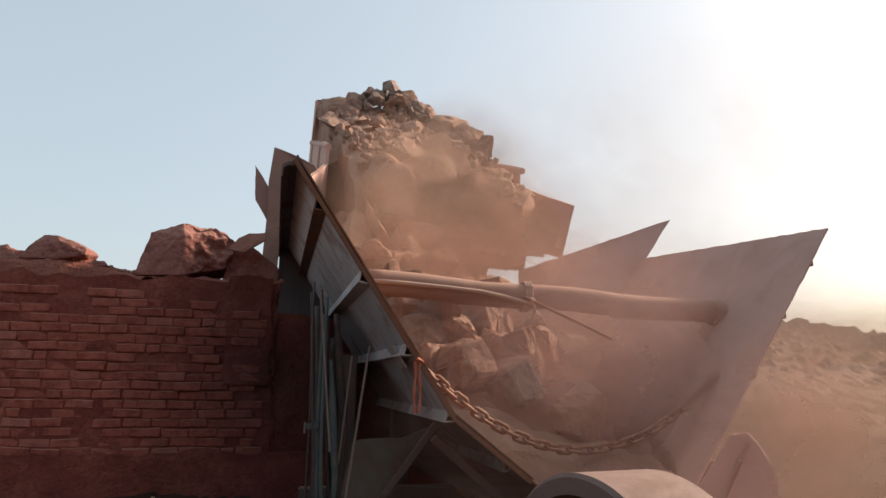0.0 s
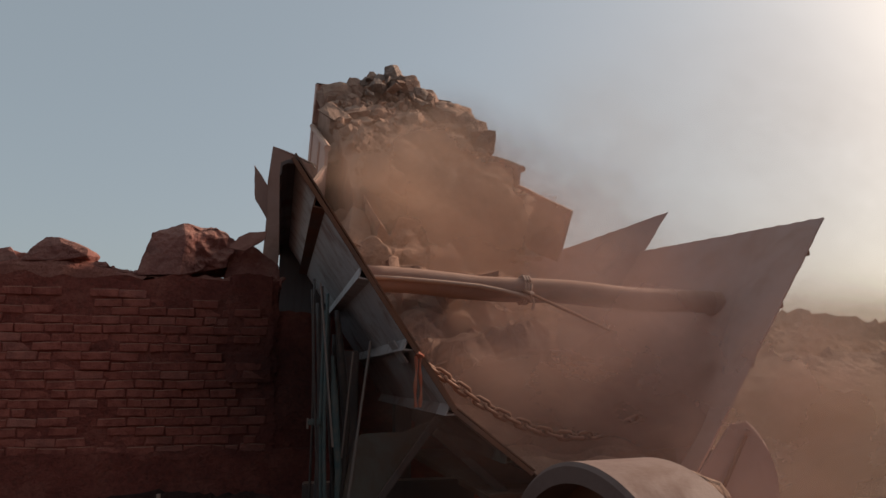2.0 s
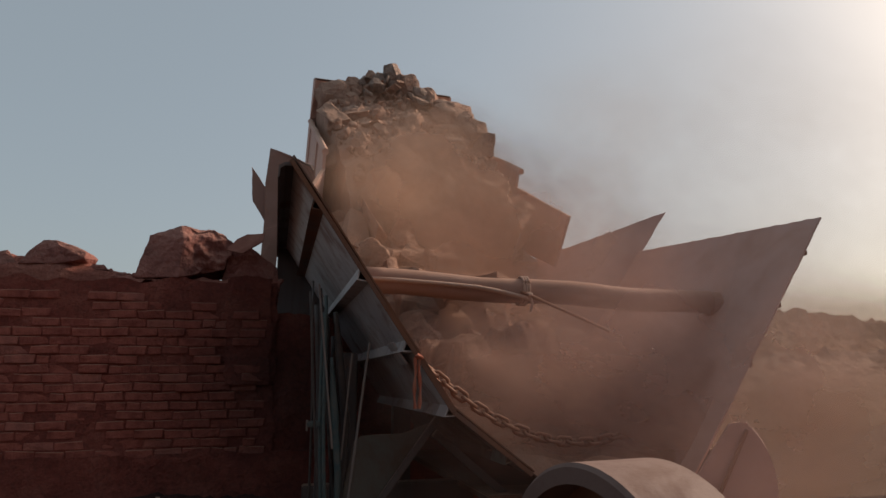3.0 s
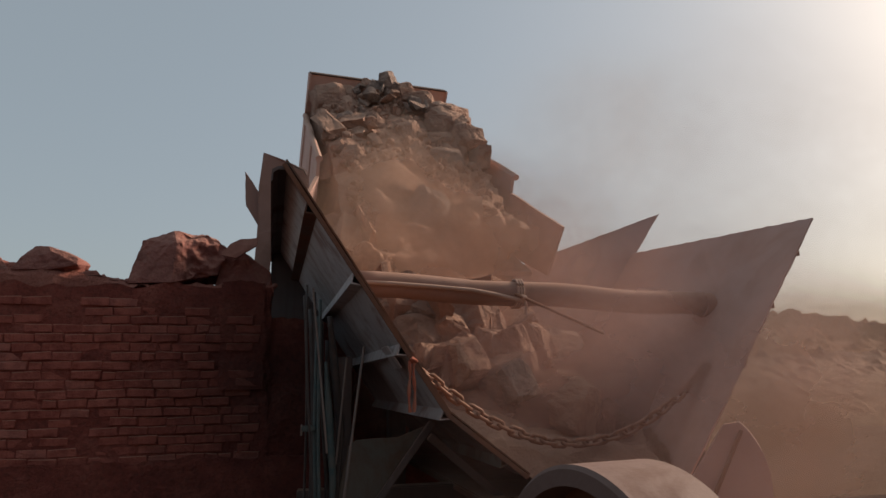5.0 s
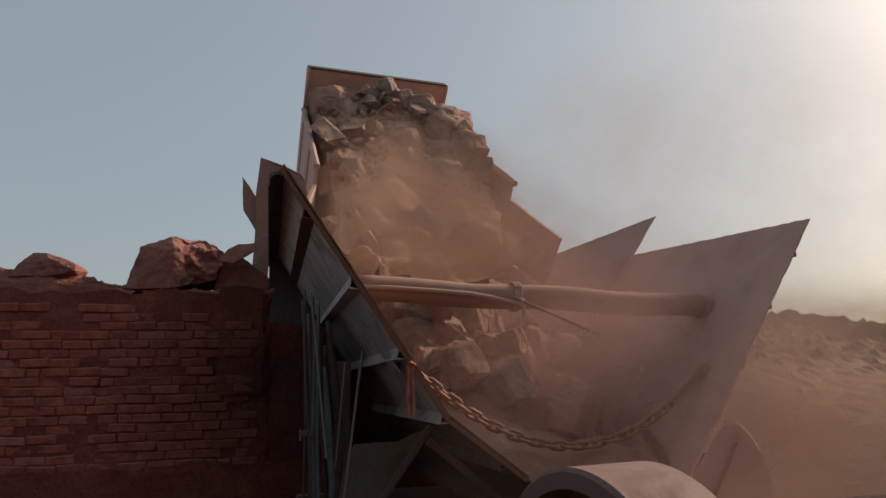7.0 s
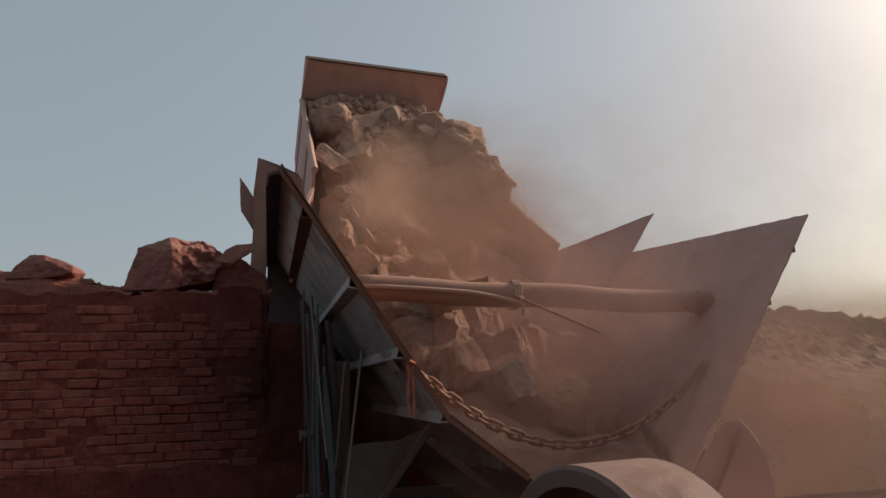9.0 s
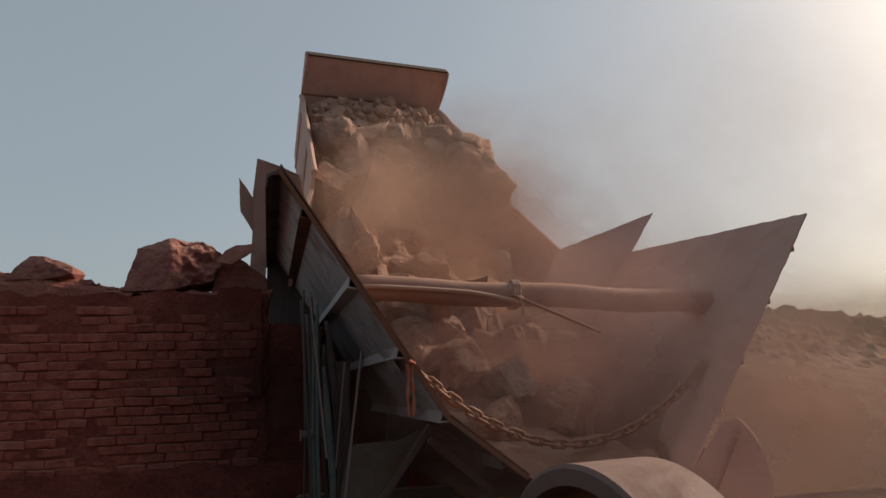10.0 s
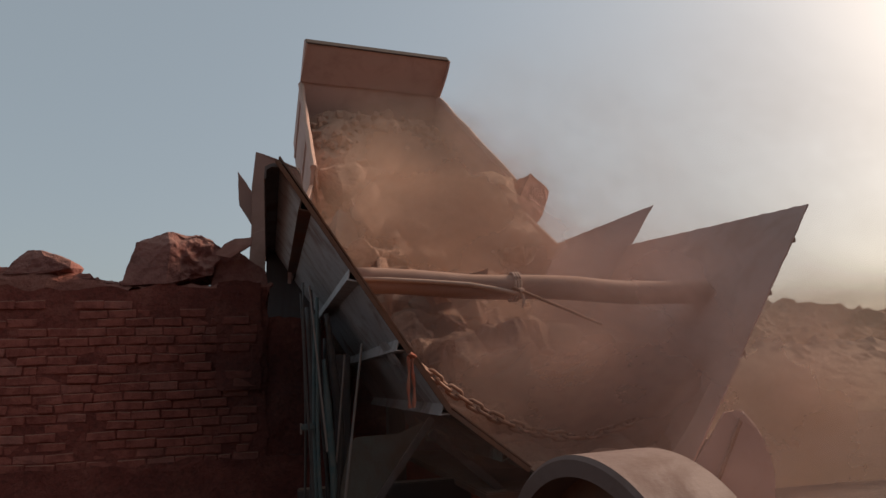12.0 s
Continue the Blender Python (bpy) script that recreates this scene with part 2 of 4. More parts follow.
def prism(profile, y0, y1, bm=None):
    """A bar with this outline in x and z, from y0 to y1."""
    bm = bm or bmesh.new()
    a = [bm.verts.new((x, y0, z)) for x, z in profile]
    b = [bm.verts.new((x, y1, z)) for x, z in profile]
    bm.faces.new(a)
    bm.faces.new(b[::-1])
    for i in range(len(a)):
        j = (i + 1) % len(a)
        bm.faces.new((a[j], a[i], b[i], b[j]))
    return bm


def rock_bm(seed, size, cuts=2, rough=0.05, points=20):
    """An angular broken stone: a hull of scattered points, split and roughened."""
    rnd = random.Random(seed)
    bm = bmesh.new()
    for _ in range(points):
        v = Vector((rnd.gauss(0, 1), rnd.gauss(0, 1), rnd.gauss(0, 1))).normalized() * rnd.uniform(0.78, 1.0)
        bm.verts.new((v.x * size[0] / 2, v.y * size[1] / 2, v.z * size[2] / 2))
    hull = bmesh.ops.convex_hull(bm, input=bm.verts)
    bmesh.ops.delete(bm, geom=[v for v in hull["geom_interior"] if isinstance(v, bmesh.types.BMVert)], context="VERTS")
    if cuts:
        bmesh.ops.triangulate(bm, faces=bm.faces)
        bmesh.ops.subdivide_edges(bm, edges=bm.edges, cuts=cuts, use_grid_fill=True)
        bm.normal_update()
        off = Vector((seed * 3.1, seed * 1.7, 0))
        s = max(size)
        for v in bm.verts:
            q = v.co / s
            v.co += v.normal * s * rough * (noise.noise(q * 4 + off) + 0.55 * noise.noise(q * 11 + off))
    return bm


def block_bm(seed, size, top=0.7, cuts=4, rough=0.03):
    """A blocky boulder: jittered corners, narrower above, split and roughened."""
    rnd = random.Random(seed)
    bm = bmesh.new()
    for z, k in ((-0.5, 0.86), (-0.2, 1.0), (0.12, 0.96), (0.5, top)):
        for i in range(7):
            a = 2 * math.pi * (i + rnd.uniform(-0.3, 0.3)) / 7
            q = rnd.uniform(0.86, 1.05) * k * 0.5
            bm.verts.new((math.cos(a) * q * size[0] * 1.08, math.sin(a) * q * size[1] * 1.08, (z + rnd.uniform(-0.06, 0.06)) * size[2]))
    hull = bmesh.ops.convex_hull(bm, input=bm.verts)
    bmesh.ops.delete(bm, geom=[v for v in hull["geom_interior"] if isinstance(v, bmesh.types.BMVert)], context="VERTS")
    bmesh.ops.triangulate(bm, faces=bm.faces)
    bmesh.ops.subdivide_edges(bm, edges=bm.edges, cuts=cuts, use_grid_fill=True)
    bm.normal_update()
    off, s = Vector((seed * 1.3, seed * 0.7, 0)), max(size)
    for v in bm.verts:
        q = v.co / s
        v.co += v.normal * s * rough * (1.3 * noise.noise(q * 3 + off) + 0.9 * abs(noise.noise(q * 7 + off)) + 0.5 * abs(noise.noise(q * 16 + off)) + 0.25 * noise.noise(q * 34 + off))
    return bm


def add_stone(bm, mesh, m):
    """Joins a copy of a stone's mesh to bm."""
    one = mesh.copy()
    one.transform(m)
    bm.from_mesh(one)
    bpy.data.meshes.remove(one)


# ---- ground, ramp and spoil heap ----
RAMP = 2.42  # height of the tipping ramp


def ground():
    bm = bmesh.new()
    bmesh.ops.create_grid(bm, x_segments=90, y_segments=90, size=1)
    for v in bm.verts:
        x, y = v.co.x, v.co.y
        v.co.x, v.co.y = 1500 * x * abs(x) ** 1.6, 1500 * y * abs(y) ** 1.6
        far = min(1.0, math.hypot(v.co.x, v.co.y) / 20)
        v.co.z = -0.12 + 0.1 * noise.noise(v.co * 0.35) + far * 0.5 * noise.noise(v.co * 0.05) - far * 0.4
    tagged(part("ground", bm, SOIL, None, "dusty reddish quarry ground"), "", "ground", "", "structure")


def spoil_heap():
    bm = bmesh.new()
    bmesh.ops.create_grid(bm, x_segments=300, y_segments=90, size=1)
    for v in bm.verts:
        u, w = v.co.x, v.co.y
        x, y = 52 + u * 62, 62 + w * 34
        p = Vector((x, y, 0))
        ridge = max(0.0, 1 - abs(w)) ** 0.8
        ends = min(1.0, (1 - abs(u)) * 4)
        z = 6.85 + 0.35 * noise.noise(p * 0.06) + 0.3 * noise.noise(p * 0.25) + 0.55 * noise.noise(p * 0.8) + 1.1 * abs(noise.noise(p * 1.7))
        z += 1.9 * max(0, 1 - abs(x - 53.7) / 1.7) ** 1.2
        z += max(0.0, x - 55) * 0.03
        v.co = (x, y, -1 + (z + 1) * ridge * ends + (0.5 * noise.noise(p * 0.5) + 0.3 * abs(noise.noise(p * 1.3))) * ridge)
    tagged(part("spoil_heap", bm, SPOIL, None, "brown earth spoil heap hazy in the distance"), "", "spoil heap", "", "structure")


def ramp():
    bm = bmesh.new()
    nx, ny = 60, 40
    grid = []
    for i in range(nx + 1):
        col = []
        for j in range(ny + 1):
            x, y = -16 + 20.9 * i / nx, 6.62 + 34 * (j / ny) ** 1.5
            inside = x > 0.0
            y = max(y, 8.75) if inside else y
            p = Vector((x, y, 3))
            h = RAMP + 0.05 * noise.noise(p * 1.4)
            col.append(bm.verts.new((x, y, max(-0.3, h))))
        grid.append(col)
    for i in range(nx):
        for j in range(ny):
            q = [grid[i][j], grid[i + 1][j], grid[i + 1][j + 1], grid[i][j + 1]]
            if len({tuple(round(c, 4) for c in v.co) for v in q}) >= 3:
                bm.faces.new(q)
    low = [bm.verts.new((c[0].co.x, c[0].co.y, -0.5)) for c in grid]
    for i in range(nx):
        bm.faces.new((grid[i][0], low[i], low[i + 1], grid[i + 1][0]))
    bmesh.ops.remove_doubles(bm, verts=bm.verts, dist=0.001)
    tagged(part("ramp_fill", bm, SOIL, None, "packed red earth of the tipping ramp"), "", "ramp", "", "structure")


ground()
spoil_heap()
ramp()

# ---- brick retaining wall ----
WALL_Y, WALL_TOP, COURSE, LONG = 6.4, 2.42, 0.078, 0.228


def mud_face(x0, x1, z0, z1, y, depth, amp):
    """A wall body whose face is uneven mud."""
    bm = box((x1 - x0, depth, z1 - z0), ((x0 + x1) / 2, y + depth / 2 + 0.06, (z0 + z1) / 2))
    nx, nz = int((x1 - x0) / 0.05), int((z1 - z0) / 0.05)
    g = []
    for i in range(nx + 1):
        col = []
        for j in range(nz + 1):
            q = Vector((x0 + (x1 - x0) * i / nx, y, z0 + (z1 - z0) * j / nz))
            d = amp * (noise.noise(q * 1.1) + 0.7 * noise.noise(q * 3.3) + 0.35 * noise.noise(q * 9))
            q.y += d - amp * 0.15 * (i % nx > 0)
            if i in (0, nx):  # ragged ends and crest
                q.x += 0.06 * noise.noise(q * 4.7) + 0.03 * noise.noise(q * 13)
            if j == nz:
                q.z += 0.05 * noise.noise(q * 4.1) + 0.03 * noise.noise(q * 11)
            col.append(bm.verts.new(q))
        g.append(col)
    for i in range(nx):
        for j in range(nz):
            bm.faces.new((g[i][j], g[i + 1][j], g[i + 1][j + 1], g[i][j + 1]))
    return bm


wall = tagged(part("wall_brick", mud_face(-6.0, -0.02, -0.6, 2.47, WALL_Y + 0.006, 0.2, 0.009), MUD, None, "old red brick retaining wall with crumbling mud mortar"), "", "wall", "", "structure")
tagged(part("wall_recess", mud_face(-0.12, 0.5, -0.6, 2.16, WALL_Y + 0.05, 0.2, 0.045), MUD, None, "mud wall set back beside the hopper, dark with soot and painted shade"), "", "wall", "", "structure")
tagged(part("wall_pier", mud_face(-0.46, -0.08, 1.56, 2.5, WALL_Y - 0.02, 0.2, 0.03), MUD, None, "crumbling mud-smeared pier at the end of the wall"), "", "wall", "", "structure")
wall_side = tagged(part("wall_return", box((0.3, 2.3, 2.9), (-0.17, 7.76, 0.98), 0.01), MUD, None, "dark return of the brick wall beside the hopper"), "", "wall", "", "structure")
tagged(part("wall_back", box((5.2, 0.16, 3.0), (2.5, 8.74, 1.0), 0.01), MUD, None, "retaining wall behind the hopper"), "", "wall", "", "structure")
# the lower plinth, a little proud of the wall
tagged(part("wall_plinth", mud_face(-6.0, 0.5, -0.6, 0.985, WALL_Y - 0.06, 0.06, 0.016), MUD, None, "mud-smeared plinth along the foot of the wall"), "", "wall", "", "structure")

# ---- stones and scrap on the wall ----
LOOSE = "loose rocks on the brick wall"


def hull_block(profile, y0, y1, lean=0.06, seed=1, cuts=8, rough=0.02, crags=0.0, split=0.0):
    """A broken block: a front outline in x and z carried back from y0 to y1, roughened, with crags to the right of split."""
    rnd = random.Random(seed)
    bm = bmesh.new()
    for x, z, dy in profile:
        bm.verts.new((x, y0 + dy, z))
        bm.verts.new((x + rnd.uniform(-0.04, 0.04), y1 + rnd.uniform(-0.06, 0.06), z - lean + rnd.uniform(-0.03, 0.03)))
    hull = bmesh.ops.convex_hull(bm, input=bm.verts)
    bmesh.ops.delete(bm, geom=[v for v in hull["geom_interior"] if isinstance(v, bmesh.types.BMVert)], context="VERTS")
    bmesh.ops.triangulate(bm, faces=bm.faces)
    for _ in range(2):
        long = [e for e in bm.edges if e.calc_length() > 0.22]
        if long:
            bmesh.ops.subdivide_edges(bm, edges=long, cuts=1, use_grid_fill=True)
            bmesh.ops.triangulate(bm, faces=bm.faces)
    bmesh.ops.subdivide_edges(bm, edges=bm.edges, cuts=cuts, use_grid_fill=True)
    bm.normal_update()
    off = Vector((seed * 1.7, seed * 0.9, 0))
    for v in bm.verts:
        q = v.co
        d = rough * (0.8 * noise.noise(q * 3 + off) + 0.5 * abs(noise.noise(q * 9 + off)) + 0.25 * noise.noise(q * 28 + off))
        if crags:
            k = min(1.0, max(0.0, (q.x - split) / 0.1 + 1.2 * noise.noise(q * 5 + off)))
            d -= crags * k * (abs(noise.noise(q * 4.5 + off)) * 1.6 + 0.7 * abs(noise.noise(q * 12 + off)))
        v.co += v.normal * d
    return bm


b = new("boulder", finish(hull_block([(-1.25, 2.505, 0.1), (-1.17, 2.9, 0.14), (-0.9, 2.99, 0.12), (-0.62, 2.995, 0.2), (-0.42, 2.885, 0.26), (-0.5, 2.6, 0.2), (-0.88, 2.5, 0.0), (-0.86, 2.86, 0.03)], 6.38, 7.0, 0.04, 5, 7, 0.022, 0.05, -0.84), "boulder", ROCK_DARK))
tagged(b, "large angular red sandstone boulder on the brick wall", "boulder")


def berm():
    """Crumbled earth and stones along the top of the wall."""
    bm = bmesh.new()
    bmesh.ops.create_grid(bm, x_segments=110, y_segments=16, size=1)
    for v in bm.verts:
        x, w = -2.9 + v.co.x * 2.9, v.co.y
        q = Vector((x, w, 0))
        h = 0.05 + 0.16 * max(0.0, min(1.0, (-1.25 - x) / 0.6)) + 0.05 * noise.noise(q * 5) + 0.03 * noise.noise(q * 14)
        lip = 0.07 * noise.noise(q * 4) + 0.05 * noise.noise(q * 11)
        v.co = (x, 6.68 + w * 0.262 + 0.02 * noise.noise(q * 7), (2.43 + lip if w < -0.9 else 2.46) + max(0.0, h) * max(0.0, 1 - w * w) ** 0.6)
    return tagged(part("earth_berm", bm, DRY_EARTH), "crumbled red earth along the wall top", "earth", "", "stuff")


berm()


def foot_pile():
    """Loose earth heaped along the foot of the wall."""
    bm = bmesh.new()
    bmesh.ops.create_grid(bm, x_segments=60, y_segments=24, size=1)
    for v in bm.verts:
        x, w = -1.0 + v.co.x * 1.5, v.co.y
        q = Vector((x, w, 4))
        h = 0.62 + 0.12 * noise.noise(q * 2.4) + 0.06 * noise.noise(q * 7) + 0.03 * noise.noise(q * 17)
        v.co = (x, 5.9 + w * 0.5, -0.15 + (h + 0.15) * max(0.0, 1 - max(0.0, -w) ** 2) ** 0.7 * min(1.0, (1 - abs(v.co.x)) * 3))
    return tagged(part("earth_pile", bm, SHADED_MUD), "loose dark earth heaped at the foot of the wall", "earth", "", "stuff")


foot_pile()
tagged(part("wooden_stake", tube([(-0.84, 5.85, 0.4), (-0.845, 5.85, 0.72)], 0.016, 7), ROPE), "short pale wooden stake in the earth", "stake")

# unseen bank added behind the camera to hold low sky light off the wall
bank = bmesh.new()
bmesh.ops.create_grid(bank, x_segments=60, y_segments=12, size=1)
for v in bank.verts:
    x, w = v.co.x * 16 - 4, v.co.y
    q = Vector((x, w * 3, 5))
    v.co = (x, -3.2 - (w + 1) * 1.3 + 0.3 * noise.noise(q * 0.7), -0.6 + (w + 1) * 4.0 + 0.4 * noise.noise(q * 0.5))
tagged(part("earth_bank", bank, SOIL, None, "unseen earth bank added to keep low sky light off the wall"), "", "bank", "", "structure")
for prof, y0, y1, sd, lab in (
        ([(-2.19, 2.6, 0.02), (-2.13, 2.72, 0.05), (-2.04, 2.82, 0.08), (-1.925, 2.812, 0.06), (-1.9, 2.765, 0.02), (-1.69, 2.705, 0.03), (-1.68, 2.655, 0.0), (-1.9, 2.6, 0.0)], 6.47, 6.85, 12, "flat red sandstone slab lying on the wall"),
        ([(-2.5, 2.6, 0.03), (-2.38, 2.7, 0.05), (-2.31, 2.712, 0.06), (-2.22, 2.6, 0.02), (-2.35, 2.58, 0.0)], 6.48, 6.8, 19, "small pointed red stone on the wall"),
        ([(-1.66, 2.56, 0.0), (-1.62, 2.62, 0.02), (-1.53, 2.615, 0.02), (-1.47, 2.56, 0.0)], 6.5, 6.7, 27, "small broken red stone on the wall"),
        ([(-0.56, 2.4, 0.0), (-0.47, 2.82, 0.0), (-0.28, 2.83, 0.0), (-0.2, 2.72, 0.05), (-0.04, 2.68, 0.06), (-0.02, 2.4, 0.0)], 6.66, 7.3, 23, "dark stone under the bent scrap sheet")):
    ob = new("rock", finish(hull_block(prof, y0, y1, 0.03, sd, 4, 0.03), "rock", ROCK_DARK))
    tagged(ob, lab, "rock", LOOSE)
crumbs = bmesh.new()
pebble = finish(rock_bm(61, (1, 0.8, 0.65), 1, 0.05), "pebble", ROCK_DARK)
for i in range(46):
    r = random.Random(500 + i)
    k = r.uniform(0.03, 0.12)
    x = r.uniform(-2.9, -1.25) if i < 38 else r.uniform(-0.3, 0.0)
    lie = 2.49 + 0.13 * max(0.0, min(1.0, (-1.35 - x) / 0.6))
    add_stone(crumbs, pebble, pose(x, 6.5 + r.uniform(0, 0.2), lie + k * 0.25, r.uniform(0, 60), r.uniform(0, 60), r.uniform(0, 360)) @ Matrix.Diagonal((k, k, k, 1)))
tagged(part("stone_crumbs", crumbs, ROCK_DARK), "small broken red stones along the wall top", "stones", "", "stuff")


SCRAP = mat_steel("rusted_scrap", (0.34, 0.15, 0.12), (0.25, 0.1, 0.08), 0.5, 0.15, 0.85, 0.0, False, 0.1)
tagged(part("scrap_sheet", slab([(-0.49, 6.52, 2.785), (-0.35, 6.5, 2.755), (-0.17, 6.5, 2.88), (-0.16, 6.56, 2.968), (-0.32, 6.57, 2.952), (-0.41, 6.56, 2.9)], 0.018, 0.004, 0.06, 7), SCRAP), "bent rusted scrap sheet wedged behind the boulder", "scrap metal")

# ---- feed hopper: two leaning plates, open to the front ----
Y0, Y1 = 5.0, 8.5
L_TOP, L_KNEE, L_LOW = (0.05, 3.22), (1.29, 1.37), (1.89, 0.91)
R_TOP, R_LOW = (4.69, 3.02), (2.9, 0.34)
hopper = thing("feed_hopper", "steel feed hopper with leaning dented dusty plates", "hopper")


def lerp2(a, b, f):
    return (a[0] + (b[0] - a[0]) * f, a[1] + (b[1] - a[1]) * f)


def at_y(p, y):
    return (p[0], y, p[1])


# left wall, seen from outside: steel skin with a dusty liner inside
part("side_plate", slab([at_y(L_TOP, Y0), at_y(L_KNEE, Y0), at_y(L_KNEE, Y1), at_y(L_TOP, Y1)], 0.014, 0.006, 0.1, 3), PLATE_OUT, hopper, "grey outer skin streaked with rust")
part("lower_plate", slab([at_y(L_KNEE, Y0), at_y(L_LOW, Y0), at_y(L_LOW, Y1), at_y(L_KNEE, Y1)], 0.014, 0.006, 0.1, 4), DARKSTEEL, hopper)
nx, nz = 0.831 * 0.016, 0.557 * 0.016
part("liner", slab([(L_TOP[0] + nx, Y0 - 0.01, L_TOP[1] + nz + 0.02), (L_KNEE[0] + nx, Y0 - 0.01, L_KNEE[1] + nz), (L_KNEE[0] + nx, Y1, L_KNEE[1] + nz), (L_TOP[0] + nx, Y1, L_TOP[1] + nz + 0.02)], 0.012, 0.008, 0.08, 5), RUST, hopper, "rust-edged wear liner")
part("liner", slab([(L_KNEE[0] + 0.012, Y0 - 0.01, L_KNEE[1] + 0.018), (L_LOW[0] + 0.012, Y0 - 0.01, L_LOW[1] + 0.016), (L_LOW[0] + 0.012, Y1, L_LOW[1] + 0.016), (L_KNEE[0] + 0.012, Y1, L_KNEE[1] + 0.018)], 0.01, 0.006, 0.08, 6), RUST, hopper, "rust-edged wear liner")
# right wall, seen from inside
part("side_plate", slab([at_y(R_TOP, Y0), (4.93, 8.6, 3.37), (2.93, 8.6, 0.37), at_y(R_LOW, Y0)], 0.016, 0.007, 0.09, 8), PLATE_IN, hopper, "inner face caked with pinkish dust")
for f, s in ((0.11, 0.05), (0.288, 0.045), (0.31, 0.02), (0.48, 0.05)):
    x, z = lerp2(R_TOP, R_LOW, f)
    part("stiffener_end", box((s, 3.3, 0.05), (x + s * 0.5 + 0.035, 6.72, z - 0.02), 0.006), RUST, hopper)
# rim channel along the top of the left wall
part("rim_channel", prism([(0.045, 3.205), (0.0, 3.198), (-0.045, 3.172), (-0.05, 3.08), (-0.038, 3.08), (-0.033, 3.15), (0.0, 3.172), (0.06, 3.172)], Y0 + 0.02, Y1), DARKSTEEL, hopper, "dark rolled rim channel")


def stiffener(f0, f1, high, material, a=L_TOP, c=L_KNEE):
    """An angle iron welded on by its toes: a hollow three-cornered bar with an open end."""
    d = Vector((c[0] - a[0], c[1] - a[1])).normalized()
    o = Vector((d.y, -d.x))  # outwards and down
    if o.x > 0:
        o = -o
    p, q = Vector(lerp2(a, c, f0)) + o * 0.014, Vector(lerp2(a, c, f1)) + o * 0.014
    top = (p + q) / 2 + o * high
    outline = [p, top, q, q - d * 0.014, top - o * 0.016, p + d * 0.014]
    part("stiffener", prism([tuple(v) for v in outline], Y0 + 0.012, Y1), material, hopper, "angle-iron stiffener along the plate")


stiffener(0.145, 0.205, 0.07, RUST)
stiffener(0.428, 0.488, 0.07, PLATE_OUT)
stiffener(0.715, 0.765, 0.075, PLATE_OUT)
stiffener(0.975, 1.018, 0.075, PLATE_OUT)
stiffener(0.66, 0.78, 0.07, GREEN, L_KNEE, L_LOW)
# flat bars along the front edge, worn and rusty
for a, c in ((L_TOP, L_KNEE), (L_KNEE, L_LOW)):
    mx, mz = (a[0] + c[0]) / 2 - 0.01, (a[1] + c[1]) / 2 - 0.01
    ln = math.dist(a, c)
    ang = math.degrees(math.atan2(a[1] - c[1], c[0] - a[0]))
    part("edge_bar", box((ln, 0.012, 0.035), (mx, Y0 - 0.012, mz), 0.003, pose(0, 0, 0, 0, ang, 0)), RUST, hopper, "worn rust-brown edge bar")
# torn wing plates at the back corners
part("wing_plate", slab([(4.97, 8.62, 3.33), (5.42, 8.62, 3.98), (3.1, 8.62, 3.1), (3.1, 8.62, 1.2), (3.9, 8.62, 1.2)], 0.014, 0.006, 0.1, 12), PLATE_IN, hopper, "torn pointed dusty wing plate")
part("wing_plate", slab([(0.33, 8.05, 4.12), (0.06, 8.1, 4.25), (-0.18, 8.2, 4.36), (-0.22, 8.2, 3.93), (-0.215, 8.2, 3.45), (-0.235, 8.2, 2.96), (-0.2, 8.2, 2.75), (-0.11, 8.2, 2.6), (-0.06, 8.15, 2.85), (-0.03, 8.12, 3.4), (0.4, 8.05, 3.7)], 0.014, 0.008, 0.09, 13), PIPE, hopper, "bent dusty wing plate")
part("wing_plate", slab([(-0.39, 8.3, 4.15), (-0.36, 8.3, 3.72), (-0.2, 8.26, 3.45), (-0.08, 8.22, 3.2), (-0.02, 8.22, 3.6)], 0.012, 0.006, 0.08, 14), PIPE, hopper, "torn steel spike bent outwards")
# dark plate added to close a sky gap, standing for a shaded pocket
part("corner_plate", slab([(-0.04, 8.42, 2.3), (-0.04, 8.42, 3.25), (0.35, 8.42, 3.0), (0.6, 8.42, 2.3)], 0.016), DARKSTEEL, hopper)
part("torn_wire", tube([(0.194, 8.0, 4.158), (0.3, 8.0, 4.12), (0.334, 8.0, 4.059)], 0.012, 6), DARKSTEEL, hopper, "torn end of dark wire")
# supports and gussets under the left wall
part("gusset", slab([(1.24, 5.5, 1.27), (0.75, 5.5, 0.6), (0.5, 5.5, 0.6), (0.6, 5.5, 1.12), (0.66, 5.5, 1.17), (0.99, 5.5, 1.18)], 0.016, 0.006, 0.12, 31), GREEN, hopper, "faded green gusset plate")
part("brace", box((0.05, 0.06, 0.9), (0.99, 5.46, 0.93), 0.006, pose(0, 0, 0, 0, 37, 0)), DARKSTEEL, hopper)
part("brace", box((0.06, 0.05, 0.75), (1.5, 5.35, 0.95), 0.006, pose(0, 0, 0, 0, -50, 0)), DARKSTEEL, hopper)
part("column", box((0.16, 0.2, 1.9), (0.66, 6.6, 0.9), 0.01), DARKSTEEL, hopper, "dark steel support column")
part("column", box((0.18, 0.2, 1.6), (1.35, 7.6, 0.6), 0.01), DARKSTEEL, hopper)
part("cross_beam", box((1.5, 0.16, 0.2), (1.0, 6.2, 0.62), 0.01), DARKSTEEL, hopper)
part("bracket", box((0.2, 0.3, 0.012), (0.92, 5.4, 1.8), 0.003, pose(0, 0, 0, 0, 56, 0)), PLATE_OUT, hopper)
